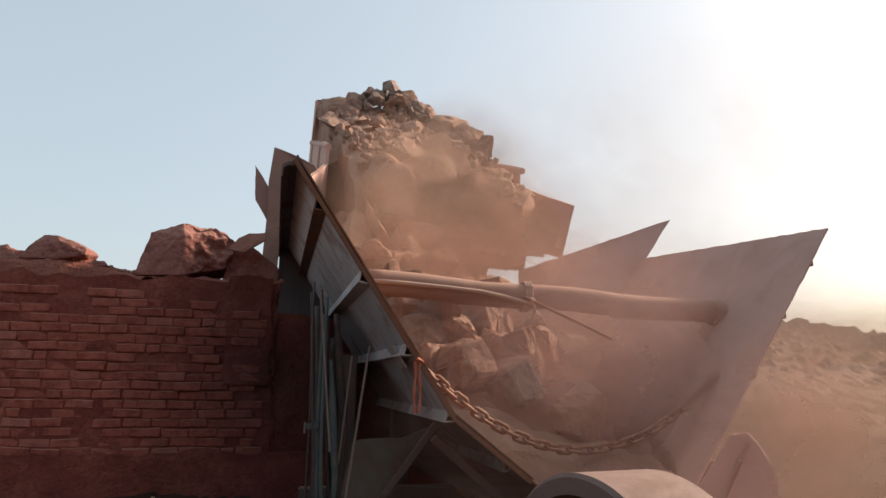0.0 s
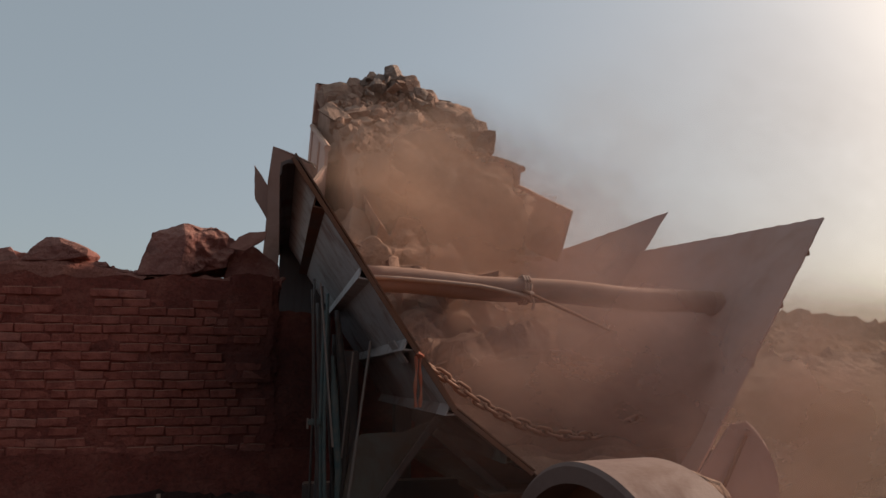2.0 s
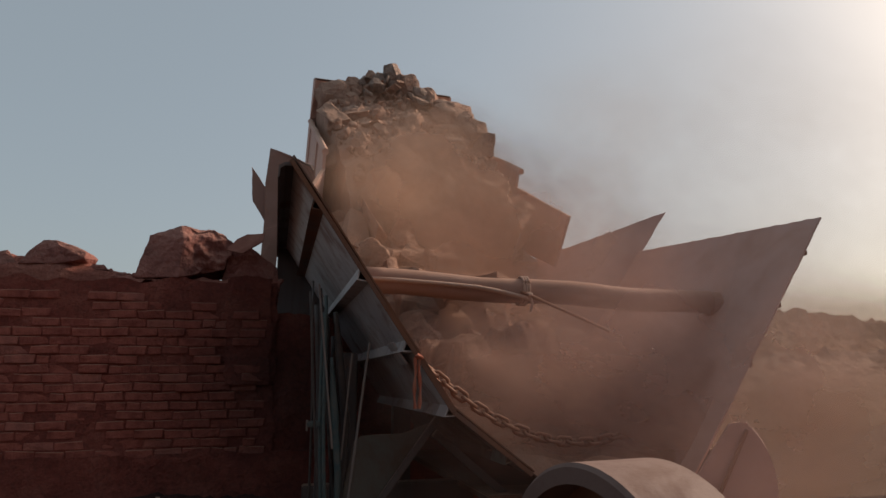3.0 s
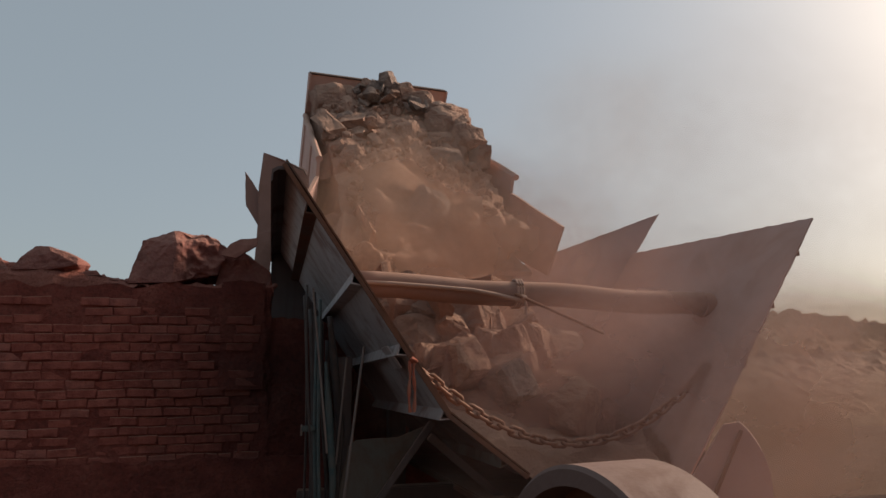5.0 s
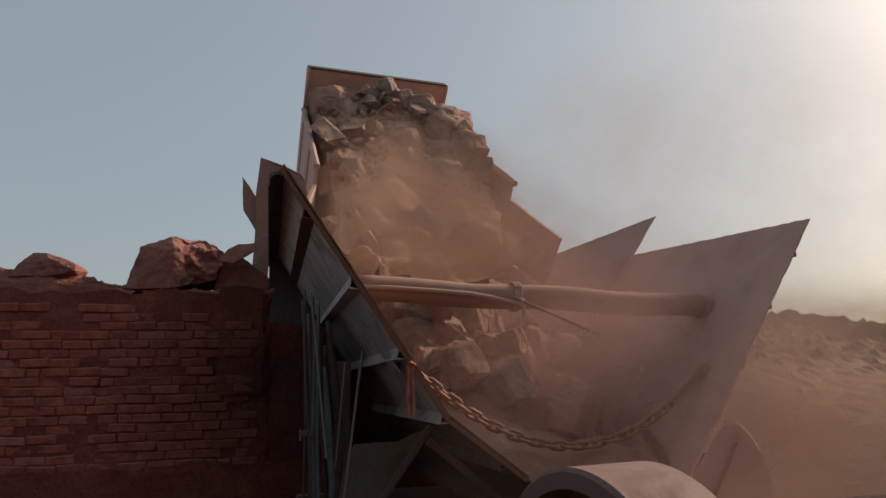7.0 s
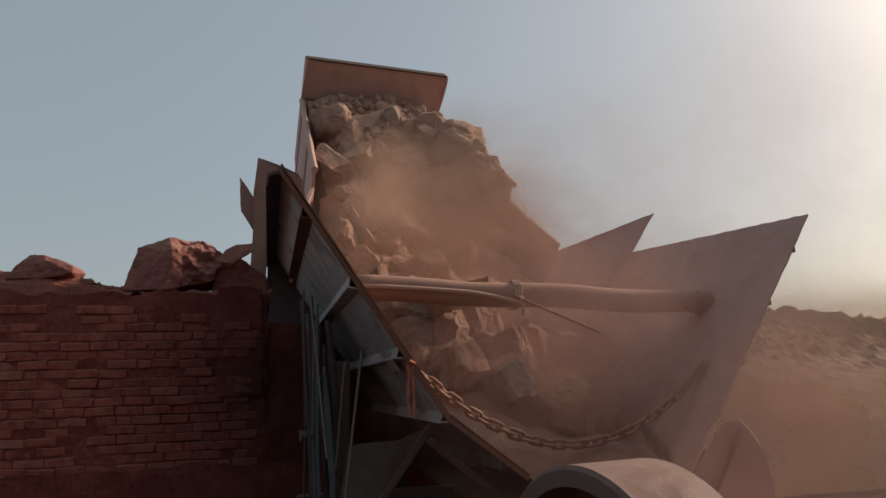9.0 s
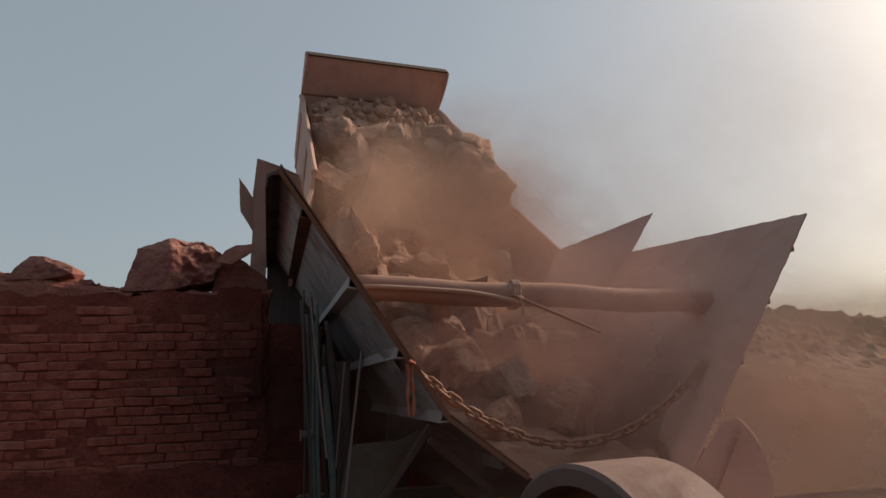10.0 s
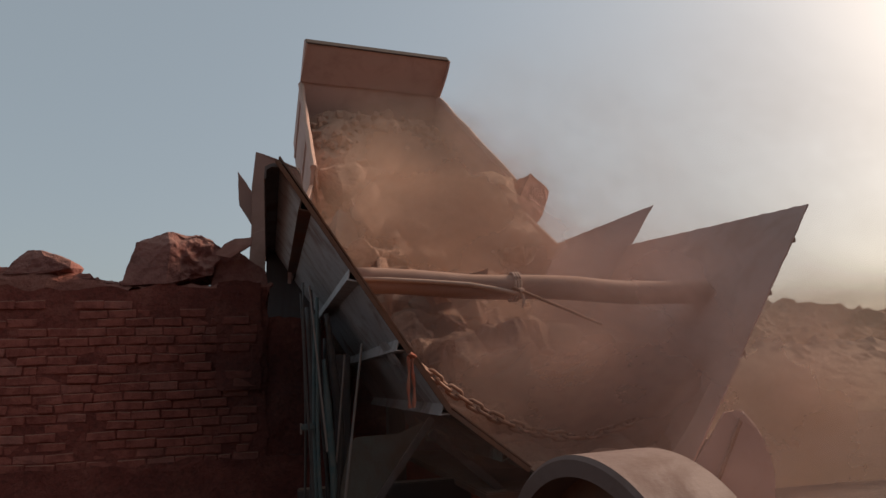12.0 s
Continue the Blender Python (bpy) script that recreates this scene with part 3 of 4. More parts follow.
part("chute_floor", box((1.9, 3.6, 0.06), (2.55, 7.0, 0.7), 0.01), RUST, hopper)
part("column", box((0.18, 0.2, 1.2), (3.5, 5.3, 0.42), 0.01), DARKSTEEL, hopper)
part("column", box((0.18, 0.2, 1.2), (3.75, 8.2, 0.42), 0.01), DARKSTEEL, hopper)
# round guard plate with its strut at the foot of the right wall
arc = [(3.193 + 0.667 * math.cos(a), 4.86, 0.749 + 0.667 * math.sin(a)) for a in (radians(51.0 - 5.5 * k) for k in range(21))]
part("guard_disc", slab(arc + [(2.7, 4.86, 0.05), (2.72, 4.86, 0.33), (3.48, 4.86, 1.25)], 0.02), PLATE_IN, hopper, "round dusty guard plate")
part("guard_rim", tube([(x, 4.85, z) for x, _, z in arc], 0.011, 6), PLATE_IN, hopper)
part("strut", tube([(3.612, 4.82, 1.2), (3.22, 4.8, 0.58)], 0.016, 8), RUST, hopper)

# hoses and rods that hang under the left wall
pipes = thing("hydraulic_hoses", "dark and teal hydraulic hoses hanging beside the wall", "hoses")
for k, (x, y, z1, x2, r, mt) in enumerate(((0.24, 5.55, 2.3, 0.3, 0.01, HOSE), (0.3, 5.5, 2.32, 0.4, 0.014, HOSE), (0.34, 5.4, 2.25, 0.43, 0.013, TEAL), (0.38, 5.6, 2.1, 0.52, 0.018, HOSE), (0.26, 5.3, 2.35, 0.33, 0.009, HOSE), (0.47, 5.7, 1.95, 0.44, 0.03, HOSE), (0.31, 5.65, 2.2, 0.36, 0.03, HOSE))):
    pts = [(x + (x2 - x) * f + 0.018 * math.sin(5 * f + k), y, z1 + (-0.05 - z1) * f) for f in (i / 14 for i in range(15))]
    part("hose", tube(pts, r, 8), mt, pipes, "", None, True)
for pts, wide, mt in ((((0.41, 5.42, 1.77), (0.44, 5.42, 1.4), (0.48, 5.42, 0.9), (0.47, 5.42, 0.4)), (0.012, 0.03, 0.026, 0.01), TEAL), (((0.44, 5.5, 2.13), (0.49, 5.5, 1.7), (0.54, 5.5, 1.25), (0.5, 5.5, 0.5)), (0.02, 0.034, 0.034, 0.015), HOSE), (((0.345, 5.45, 2.12), (0.34, 5.45, 1.7), (0.34, 5.45, 1.3), (0.37, 5.45, 0.4)), (0.013, 0.016, 0.016, 0.013), TEAL)):
    fine = [Vector(pts[k]).lerp(Vector(pts[k + 1]), j / 5) for k in range(3) for j in range(5)] + [Vector(pts[3])]
    girth = [wide[k] + (wide[k + 1] - wide[k]) * j / 5 for k in range(3) for j in range(5)] + [wide[3]]
    part("hose", tube(fine, girth, 10), mt, pipes, "", None, True)
part("valve", box((0.1, 0.05, 0.045), (0.29, 5.42, 1.27), 0.01), TEAL, pipes, "teal valve with a small lever")
part("valve_lever", tube([(0.24, 5.42, 1.3), (0.24, 5.42, 1.22)], 0.008, 6), RODSTEEL, pipes)
for name, a, b2, r in (("steel_rod", (0.69, 5.3, 1.88), (0.45, 5.28, -0.05), 0.01), ("steel_rod", (0.29, 5.25, 2.32), (0.42, 5.25, 1.1), 0.008), ("steel_rod", (0.57, 5.4, 1.8), (0.5, 5.42, 1.0), 0.008)):
    tagged(part(name, tube([a, b2], r, 8), RODSTEEL), "thin bare steel rod leaning under the hopper", "rod")
sling = thing("webbing_sling", "frayed orange webbing sling looped over a stiffener", "sling")
for dx in (0.0, 0.035):
    part("strap", tube([(0.985 + dx + 0.005 * math.sin(7 * f + dx * 90), 4.985, 1.76 - 0.37 * f) for f in (i / 8 for i in range(9))], [0.012 + 0.004 * math.sin(i * 1.7 + dx * 60) for i in range(9)], 7), ORANGE, sling)
part("knot", rock_bm(5, (0.085, 0.05, 0.06), 1, 0.05), ORANGE, sling, "", pose(1.01, 4.975, 1.76))

# ---- pipe strut across the hopper, with rope ----
PL, PR = Vector((0.62, 5.75, 2.43)), Vector((4.16, 5.95, 2.33))
strut = tagged(part("pipe_strut", tube([PL.lerp(PR, i / 16) + Vector((0, 0, 0.012 * math.sin(i * 0.9))) for i in range(17)], [0.112 + 0.002 * math.sin(i * 2.1) for i in range(17)], 28), PIPE, None, "", None, True), "thick dust-caked steel pipe bracing the hopper walls", "pipe")
part("end_collar", tube([PR - Vector((0.03, 0, 0)), PR + Vector((0.07, 0, 0))], 0.125, 24), PIPE, strut)
for f in (0.62, 0.85):
    p = PL.lerp(PR, f)
    part("weld_lug", box((0.05, 0.03, 0.04), (p.x, p.y - 0.11, p.z + 0.02), 0.008), PIPE, strut)
rope = thing("rope", "dusty rope lashed round the pipe strut", "rope")
front = [PL.lerp(PR, f) + Vector((0, -0.125, dz)) for f, dz in ((0.0, 0.0), (0.1, 0.005), (0.2, 0.0), (0.3, -0.01), (0.36, -0.035), (0.41, -0.065), (0.44, -0.085))]
part("strand", tube(front, 0.019, 8), ROPE, rope, "", None, True)
kn = PL.lerp(PR, 0.43)
for k in range(3):
    part("coil", tube([kn + Vector((0.025 * k - 0.02 + 0.008 * math.sin(a), 0.128 * math.cos(a), 0.128 * math.sin(a))) for a in (j * math.pi / 10 for j in range(20))], 0.012, 6, None, True), ROPE, rope)
part("knot", rock_bm(9, (0.09, 0.08, 0.09), 1, 0.06), ROPE, rope, "", pose(kn.x + 0.02, kn.y - 0.14, kn.z - 0.06))
part("rope_tail", tube([kn + Vector((0.03, -0.14, -0.07)), kn + Vector((0.045, -0.14, -0.13)), kn + Vector((0.03, -0.14, -0.2))], 0.014, 6), ROPE, rope)
tagged(part("tie_rod", tube([kn + Vector((-0.06, -0.135, -0.02)), kn + Vector((0.05, -0.16, -0.07)), kn + Vector((0.74, -0.22, -0.37))], 0.014, 8), RUST), "thin rusty rod tied to the pipe strut", "rod")

# ---- flywheel drum before the hopper ----
drum = thing("flywheel_drum", "large dusty steel drum with a thick rim", "flywheel", pose(1.385, 3.09, 0.448, 0, 0, 10.8))


def drum_shell(r_out, r_in, length):
    bm = bmesh.new()
    n = 160
    prof = [(0, r_in), (0.0, r_out - 0.02), (0.02, r_out), (length - 0.02, r_out), (length, r_out - 0.02), (length, r_in)]
    rings = [[bm.verts.new((x, r * math.cos(a), r * math.sin(a))) for a in (2 * math.pi * k / n for k in range(n))] for x, r in prof]
    for i in range(len(prof)):
        A, B = rings[i], rings[(i + 1) % len(prof)]
        for k in range(n):
            bm.faces.new((A[k], A[(k + 1) % n], B[(k + 1) % n], B[k]))
    return bm


part("rim", drum_shell(0.763, 0.665, 0.5), DRUM, drum)
web = bmesh.new()
bmesh.ops.create_cone(web, cap_ends=True, segments=48, radius1=0.67, radius2=0.67, depth=0.04)
part("web", web, RUST, drum, "rust-red recessed web", pose(0.22, 0, 0, 0, 90, 0))
part("hub", tube([(0.02, 0, 0), (0.5, 0, 0)], 0.16, 24), RUST, drum)
part("shaft", tube([(-0.2, 0, 0), (1.1, 0, 0)], 0.07, 16), RODSTEEL, drum)
part("bearing_stand", box((0.22, 0.3, 0.6), (0.85, 0, -0.3), 0.02), DARKSTEEL, drum)
part("bearing_stand", box((0.12, 0.3, 0.6), (-0.14, 0, -0.3), 0.02), DARKSTEEL, drum)

# ---- chain across the hopper mouth ----
CL, CR = Vector((1.1, 5.12, 1.7)), Vector((3.8, 5.46, 1.73))
LINKS = 31
chain = thing("chain", "heavy rusty chain slung across the hopper mouth", "chain", Matrix.Translation(CL))


def link_mesh():
    pts = []
    for k in range(20):
        a = 2 * math.pi * k / 20
        pts.append((0.036 * math.copysign(1, math.cos(a)) + 0.03 * math.cos(a), 0.033 * math.sin(a), 0))
    return finish(tube(pts, 0.0145, 7, None, True), "link", CHAIN, True)


LINK = link_mesh()
links = []
for i in range(LINKS):
    ob = new("link", LINK)
    ob.parent = chain
    links.append(ob)

REST = [(k / 12, -0.62 * 4 * (k / 12) * (1 - k / 12)) for k in range(13)]
SHAPES = [  # seconds, then share of the span and rise over the line between the anchors
    (0, REST), (1.3, REST),
    (1.4, [(0, 0), (0.29, -0.27), (0.55, -0.42), (0.69, -0.46), (0.85, 0), (1, 0)]),
    (1.5, [(0, 0), (0.39, 0.02), (0.76, 0.08), (0.92, 0.03), (1, -0.05)]),
    (1.6, [(0, 0), (0.17, 0.13), (0.48, 0.34), (0.73, 0.1), (0.9, -0.16), (1, 0)]),
    (1.7, [(0, 0), (0.2, 0.2), (0.4, 0.38), (0.62, 0.16), (0.73, -0.2), (1, 0)]),
    (1.8, [(0, 0), (0.2, 0.14), (0.35, 0.25), (0.59, -0.28), (0.75, -0.4), (1, 0)]),
    (1.9, [(0, 0), (0.23, -0.03), (0.39, -0.2), (0.6, -0.5), (0.8, -0.4), (1, 0)]),
    (2.0, [(0, 0), (0.25, -0.45), (0.5, -0.62), (0.75, -0.4), (1, 0)]),
    (2.1, [(0, 0), (0.15, -0.3), (0.3, -0.47), (0.55, -0.43), (1, 0)]),
    (2.2, [(0, 0), (0.15, -0.28), (0.3, -0.42), (0.5, -0.37), (0.75, -0.15), (1, 0)]),
    (2.4, REST), (2.6, [(u, z * 0.97) for u, z in REST]), (3, REST), (6, [(u, z * 0.985) for u, z in REST]), (9, REST), (12, REST)]


def chain_rows():
    """Rows for every link: places along the shape, each second link turned on its side."""
    rows = [[] for _ in links]
    span = CR - CL
    for t, shape in SHAPES:
        pts = [span * u + Vector((0, 0, z)) for u, z in shape]
        for _ in range(2):  # round the corners
            pts = [pts[0]] + [q for a, c in zip(pts, pts[1:]) for q in (a.lerp(c, 0.25), a.lerp(c, 0.75))] + [pts[-1]]
        cum = [0.0]
        for a, c in zip(pts, pts[1:]):
            cum.append(cum[-1] + (c - a).length)
        for i in range(LINKS):
            s = cum[-1] * (i + 0.5) / LINKS
            k = max(j for j in range(len(cum) - 1) if cum[j] <= s)
            a, c = pts[k], pts[k + 1]
            p = a.lerp(c, (s - cum[k]) / max(1e-6, cum[k + 1] - cum[k]))
            d = (c - a).normalized()
            side = Vector((-d.y, d.x, 0)).normalized()
            m = Matrix((d, side, d.cross(side))).transposed().to_4x4()
            rows[i].append((t, Matrix.Translation(p) @ m @ pose(0, 0, 0, 90 * (i % 2) + 25 + 12 * math.sin(i * 1.3))))
    return rows


# ---- tipper truck on the ramp ----
PIV, TURN, BED_W = (1.741, 9.167, 3.658), math.degrees(0.093), 2.295
HEAD_S, HEAD_H, STEP_S, SIDE_H, TAIL_S, TAIL_H, TAIL_X, STEP_X = 2.795, 1.733, -0.377, 1.03, -1.447, 0.685, 1.638, 1.322
TILT = [(0, 19.7), (0.5, 21.2), (1, 22.4), (1.5, 23.6), (2, 25), (2.5, 26.2), (3, 27.3), (5, 31), (5.5, 32.1), (6, 33.1), (6.5, 34), (7, 34.9), (9, 38.2), (9.5, 39.4), (10, 40.1), (10.5, 40.8), (11, 41.2), (11.5, 41.8), (12, 42.1)]
TRUCK = pose(PIV[0], PIV[1], RAMP, 0, 0, TURN)


def tilt(t):
    return float(np.interp(t, [a for a, _ in TILT], [c for _, c in TILT]))


def bed_pose(t):
    return pose(0, 0, PIV[2] - RAMP, tilt(t))


truck = thing("tipper_truck", "dusty red tipper truck raising its loaded bed", "truck", TRUCK)
hw = BED_W / 2
LEN = HEAD_S - TAIL_S
floor_bm = slab([(-hw, HEAD_S + 0.05, 0), (hw, HEAD_S + 0.05, 0), (STEP_X, STEP_S, 0), (STEP_X, TAIL_S, 0), (-STEP_X, TAIL_S, 0), (-STEP_X, STEP_S, 0)], 0.06)
bed = part("bed", floor_bm, BED, truck, "raised steel tipping bed, dusty red")
for s in (-1, 1):
    part("side_panel", slab([(s * hw, HEAD_S + 0.04, 0), (s * hw, HEAD_S + 0.04, SIDE_H), (s * STEP_X, STEP_S, SIDE_H), (s * STEP_X, STEP_S - 0.04, SIDE_H - 0.22), (s * STEP_X, STEP_S - 0.04, 0)], 0.04, 0.005, 0.2, 21), BED, bed)
    part("tail_panel", slab([(s * STEP_X, STEP_S - 0.04, 0), (s * STEP_X, STEP_S - 0.04, SIDE_H - 0.22), (s * TAIL_X, TAIL_S, TAIL_H), (s * TAIL_X * 0.98, TAIL_S + 0.06, 0.0)], 0.04, 0.005, 0.2, 22), BED, bed, "flared tail panel")
    rail = [Vector((s * (hw + 0.02), HEAD_S, SIDE_H)), Vector((s * (STEP_X + 0.02), STEP_S, SIDE_H))]
    part("top_rail", tube([rail[0].lerp(rail[1], i / 9) + Vector((0.006 * math.sin(i * 2.3), 0, 0.01 * math.sin(i * 1.9))) for i in range(10)], 0.045, 8), BED, bed)
    for k in range(2):
        f = (k + 0.4) / 2
        part("side_rib", box((0.045, 0.1, SIDE_H - 0.06), (s * (hw + (STEP_X - hw) * f + 0.04), HEAD_S + (STEP_S - HEAD_S) * f, SIDE_H / 2), 0.012), BED, bed)
part("headboard", box((BED_W, 0.05, HEAD_H + 0.05), (0, HEAD_S + 0.03, HEAD_H / 2 - 0.03), 0.01), BED, bed, "tall plain headboard")
lip = [(HEAD_S - 0.16 * math.sin(a) - 0.0, SIDE_H + 0.05 + 0.0 + (HEAD_H - SIDE_H - 0.05) * f) for f, a in ((i / 8, math.pi * i / 8 * 0.55) for i in range(9))]
for s in (-1, 1):
    pr = [(y, z) for y, z in lip] + [(HEAD_S + 0.05, HEAD_H), (HEAD_S + 0.05, SIDE_H)]
    bm = bmesh.new()
    a = [bm.verts.new((s * hw, y, z)) for y, z in pr]
    c = [bm.verts.new((s * (hw + 0.03), y, z)) for y, z in pr]
    bm.faces.new(a)
    bm.faces.new(c[::-1])
    for i in range(len(a)):
        bm.faces.new((a[i], a[(i + 1) % len(a)], c[(i + 1) % len(a)], c[i]))
    part("headboard_cheek", bm, BED, bed)
part("visor", slab([(-hw, HEAD_S - 0.02, SIDE_H + 0.06), (hw, HEAD_S - 0.02, SIDE_H + 0.06), (hw, HEAD_S - 0.13, HEAD_H), (-hw, HEAD_S - 0.13, HEAD_H)], 0.02, 0.006, 0.15, 24), BED, bed, "dented headboard visor leaning forward")
part("headboard_cap", box((BED_W + 0.03, 0.19, 0.022), (0, HEAD_S - 0.05, HEAD_H + 0.006), 0.004), EDGE, bed)
part("chassis", box((0.9, 6.6, 0.24), (0, 2.6, 0.92), 0.02), DARKSTEEL, truck)
part("cab", box((2.2, 1.7, 1.7), (0, 5.2, 1.7), 0.12), BED, truck)
part("hoist", tube([(0, 2.2, 0.9), (0, 1.7, 1.9)], 0.09, 14), DARKSTEEL, truck)
for y in (0.35, 1.5, 4.9):
    for s in (-1, 1):
        wheel = tube([(s * 0.72, y, 0.5), (s * 0.78, y, 0.5), (s * 1.02, y, 0.5), (s * 1.08, y, 0.5)], [0.44, 0.5, 0.5, 0.44], 28)
        w = part("wheel", wheel, TYRE, truck)
        part("rim", tube([(s * 0.7, y, 0.5), (s * 1.05, y, 0.5)], 0.27, 20), RUST, w)

# ---- the load: rubble sliding off the bed ----
SLIDE = [(0, 0.0), (2.5, 0.08), (5.5, 0.2), (7, 0.32), (8.3, 0.6), (9, 1.0), (10.5, 1.6), (12, 2.5)]
SINK = [(0, 0.0), (2.5, 0.02), (4, 0.1), (5.5, 0.2), (7, 0.26), (8.3, 0.34), (9, 0.5), (10.5, 0.66), (12, 0.98)]


def curve_at(rows, t):
    return float(np.interp(t, [a for a, _ in rows], [c for _, c in rows]))


def shard_bm(seed, size, points=14):
    """A split stone: the hull of few points in a skewed box, with flat breaks."""
    rnd = random.Random(seed)
    bm = bmesh.new()
    skew = rnd.uniform(-0.35, 0.35)
    for k in range(points):
        c = [rnd.choice((-0.5, 0.5)) * rnd.uniform(0.62, 1.0) ** 0.8 for _ in range(3)]
        bm.verts.new(((c[0] + skew * c[2]) * size[0], c[1] * size[1], c[2] * size[2]))
    hull = bmesh.ops.convex_hull(bm, input=bm.verts)
    bmesh.ops.delete(bm, geom=[v for v in hull["geom_interior"] if isinstance(v, bmesh.types.BMVert)], context="VERTS")
    bmesh.ops.triangulate(bm, faces=bm.faces)
    bmesh.ops.subdivide_edges(bm, edges=bm.edges, cuts=3, use_grid_fill=True)
    bm.normal_update()
    off = Vector((seed * 2.1, seed * 0.7, 0))
    for v in bm.verts:
        v.co += v.normal * (0.05 * noise.noise(v.co * 3 + off) - 0.05 * abs(noise.noise(v.co * 6 + off)) + 0.015 * noise.noise(v.co * 17 + off))
    return bm


SHAPES_OF_STONE = ((1, 0.8, 0.6), (1, 0.7, 0.42), (1, 0.9, 0.75), (1, 0.55, 0.35), (1, 0.85, 0.3), (1, 0.6, 0.55))
ROCK_MESHES = [[finish(block_bm(100 + 7 * i, sz, 0.62 + 0.08 * (i % 4), 4, 0.045) if i in (0, 2, 5) else shard_bm(100 + 7 * i, sz, 14 + i % 5), "rock", mt) for i, sz in enumerate(SHAPES_OF_STONE)] for mt in (ROCK, ROCK_GREY, ROCK_DARK)]
load_rocks = []


def load_height(s, x=0.0):
    """Top of the heaped load over the bed floor, s metres up the bed from its hinge."""
    return 1.12 + 0.22 * (s + 0.4) + 0.12 * math.cos(x / hw * 1.6) - 0.12 * max(0.0, s - 2.3)


def fill_rubble(label):
    """Fine rubble between the stones: a lumpy body that slides with them."""
    bm = bmesh.new()
    n, k = 26, 40
    top = []
    for i in range(n + 1):
        row = []
        for j in range(k + 1):
            x, s = -hw * 0.95 + BED_W * 0.95 * i / n, -1.42 + 4.17 * j / k
            p = Vector((x, s, 0))
            z = load_height(s, x) - 0.19 + 0.14 * noise.noise(p * 2.2) + 0.08 * noise.noise(p * 6) + 0.04 * noise.noise(p * 15)
            z *= min(1.0, max(0.0, (s + 1.46) / 0.8)) ** 0.45
            row.append(bm.verts.new((x, s, z)))
        top.append(row)
    for i in range(n):
        for j in range(k):
            bm.faces.new((top[i][j], top[i + 1][j], top[i + 1][j + 1], top[i][j + 1]))
    rim = [top[i][0] for i in range(n + 1)] + [top[n][j] for j in range(1, k + 1)] + [top[i][k] for i in range(n - 1, -1, -1)] + [top[0][j] for j in range(k - 1, 0, -1)]
    low = [bm.verts.new((v.co.x, v.co.y, -0.2)) for v in rim]
    for i in range(len(rim)):
        j = (i + 1) % len(rim)
        bm.faces.new((rim[i], low[i], low[j], rim[j]))
    rs = random.Random(8)
    for _ in range(420):  # small stones lying in it
        k, s, x = 0.05 + 0.16 * rs.random() ** 2.5, rs.uniform(-1.1, 2.7), rs.uniform(-1.05, 1.05)
        add_stone(bm, ROCK_MESHES[0][rs.randrange(6)], pose(x, s, load_height(s, x) - 0.15 + rs.uniform(-0.05, 0.05), *[rs.uniform(0, 360) for _ in range(3)]) @ Matrix.Diagonal((k, k, k, 1)))
    return tagged(part("rubble_load", bm, ROCK), label, "rubble", "", "stuff")


load_fill = fill_rubble("fine dusty rubble sliding on the truck bed")
rl = random.Random(77)
for i in range(58):
    ob = new("rock", ROCK_MESHES[rl.choice((0, 0, 0, 0, 0, 1))][rl.randrange(6)])
    s, x = rl.uniform(-1.3, 2.5), rl.uniform(-1.0, 1.0) * hw * 0.88
    big = rl.choice((0.16, 0.22, 0.3, 0.42, 0.55, 0.7))
    ob.scale = (big, big, big)
    h = load_height(s, x) - 0.2 + rl.uniform(-0.08, 0.06) - big * 0.14
    load_rocks.append((ob, x, s, h, [rl.uniform(-35, 35), rl.uniform(-35, 35), rl.uniform(0, 360)], rl.uniform(0.85, 1.1), big))
    tagged(ob, "broken dusty sandstone rock sliding off the truck bed", "rock", "rocks on the truck bed")
for i in range(34):  # the steep face of the load above the tail
    ob = new("rock", ROCK_MESHES[0][rl.choice((0, 2, 5, 1))])
    big = rl.choice((0.2, 0.3, 0.42, 0.55, 0.72))
    f = rl.random()
    ob.scale = (big, big, big)
    load_rocks.append((ob, rl.uniform(-1.0, 1.0), -1.38 + 0.75 * f * f, 0.08 + 0.95 * f ** 0.5 - big * 0.2, [rl.uniform(0, 60), rl.uniform(-40, 40), rl.uniform(0, 360)], rl.uniform(0.08, 0.4), big))
    tagged(ob, "broken dusty sandstone rock at the tail of the bed", "rock", "rocks on the truck bed")
for i in range(30):  # a nest of split grey shards on the crown of the load
    ob = new("rock", ROCK_MESHES[1 if i % 4 else 0][rl.choice((1, 3, 4, 5, 3))])
    x, s = rl.uniform(-0.5, 0.62), rl.uniform(1.95, 2.6)
    big = rl.uniform(0.15, 0.36)
    ob.scale = (big, big, big)
    h = load_height(s, x) + 0.02 - 0.16 * max(0.0, x - 0.15) + 0.12 * max(0.0, 1 - abs(x - 0.05) / 0.5) + rl.uniform(-0.06, 0.06)
    load_rocks.append((ob, x, s, h, [rl.uniform(0, 360), rl.uniform(-70, 70), rl.uniform(0, 360)], 1.0, big))
    tagged(ob, "split grey stone shard on the crown of the load", "rock", "rocks on the truck bed")
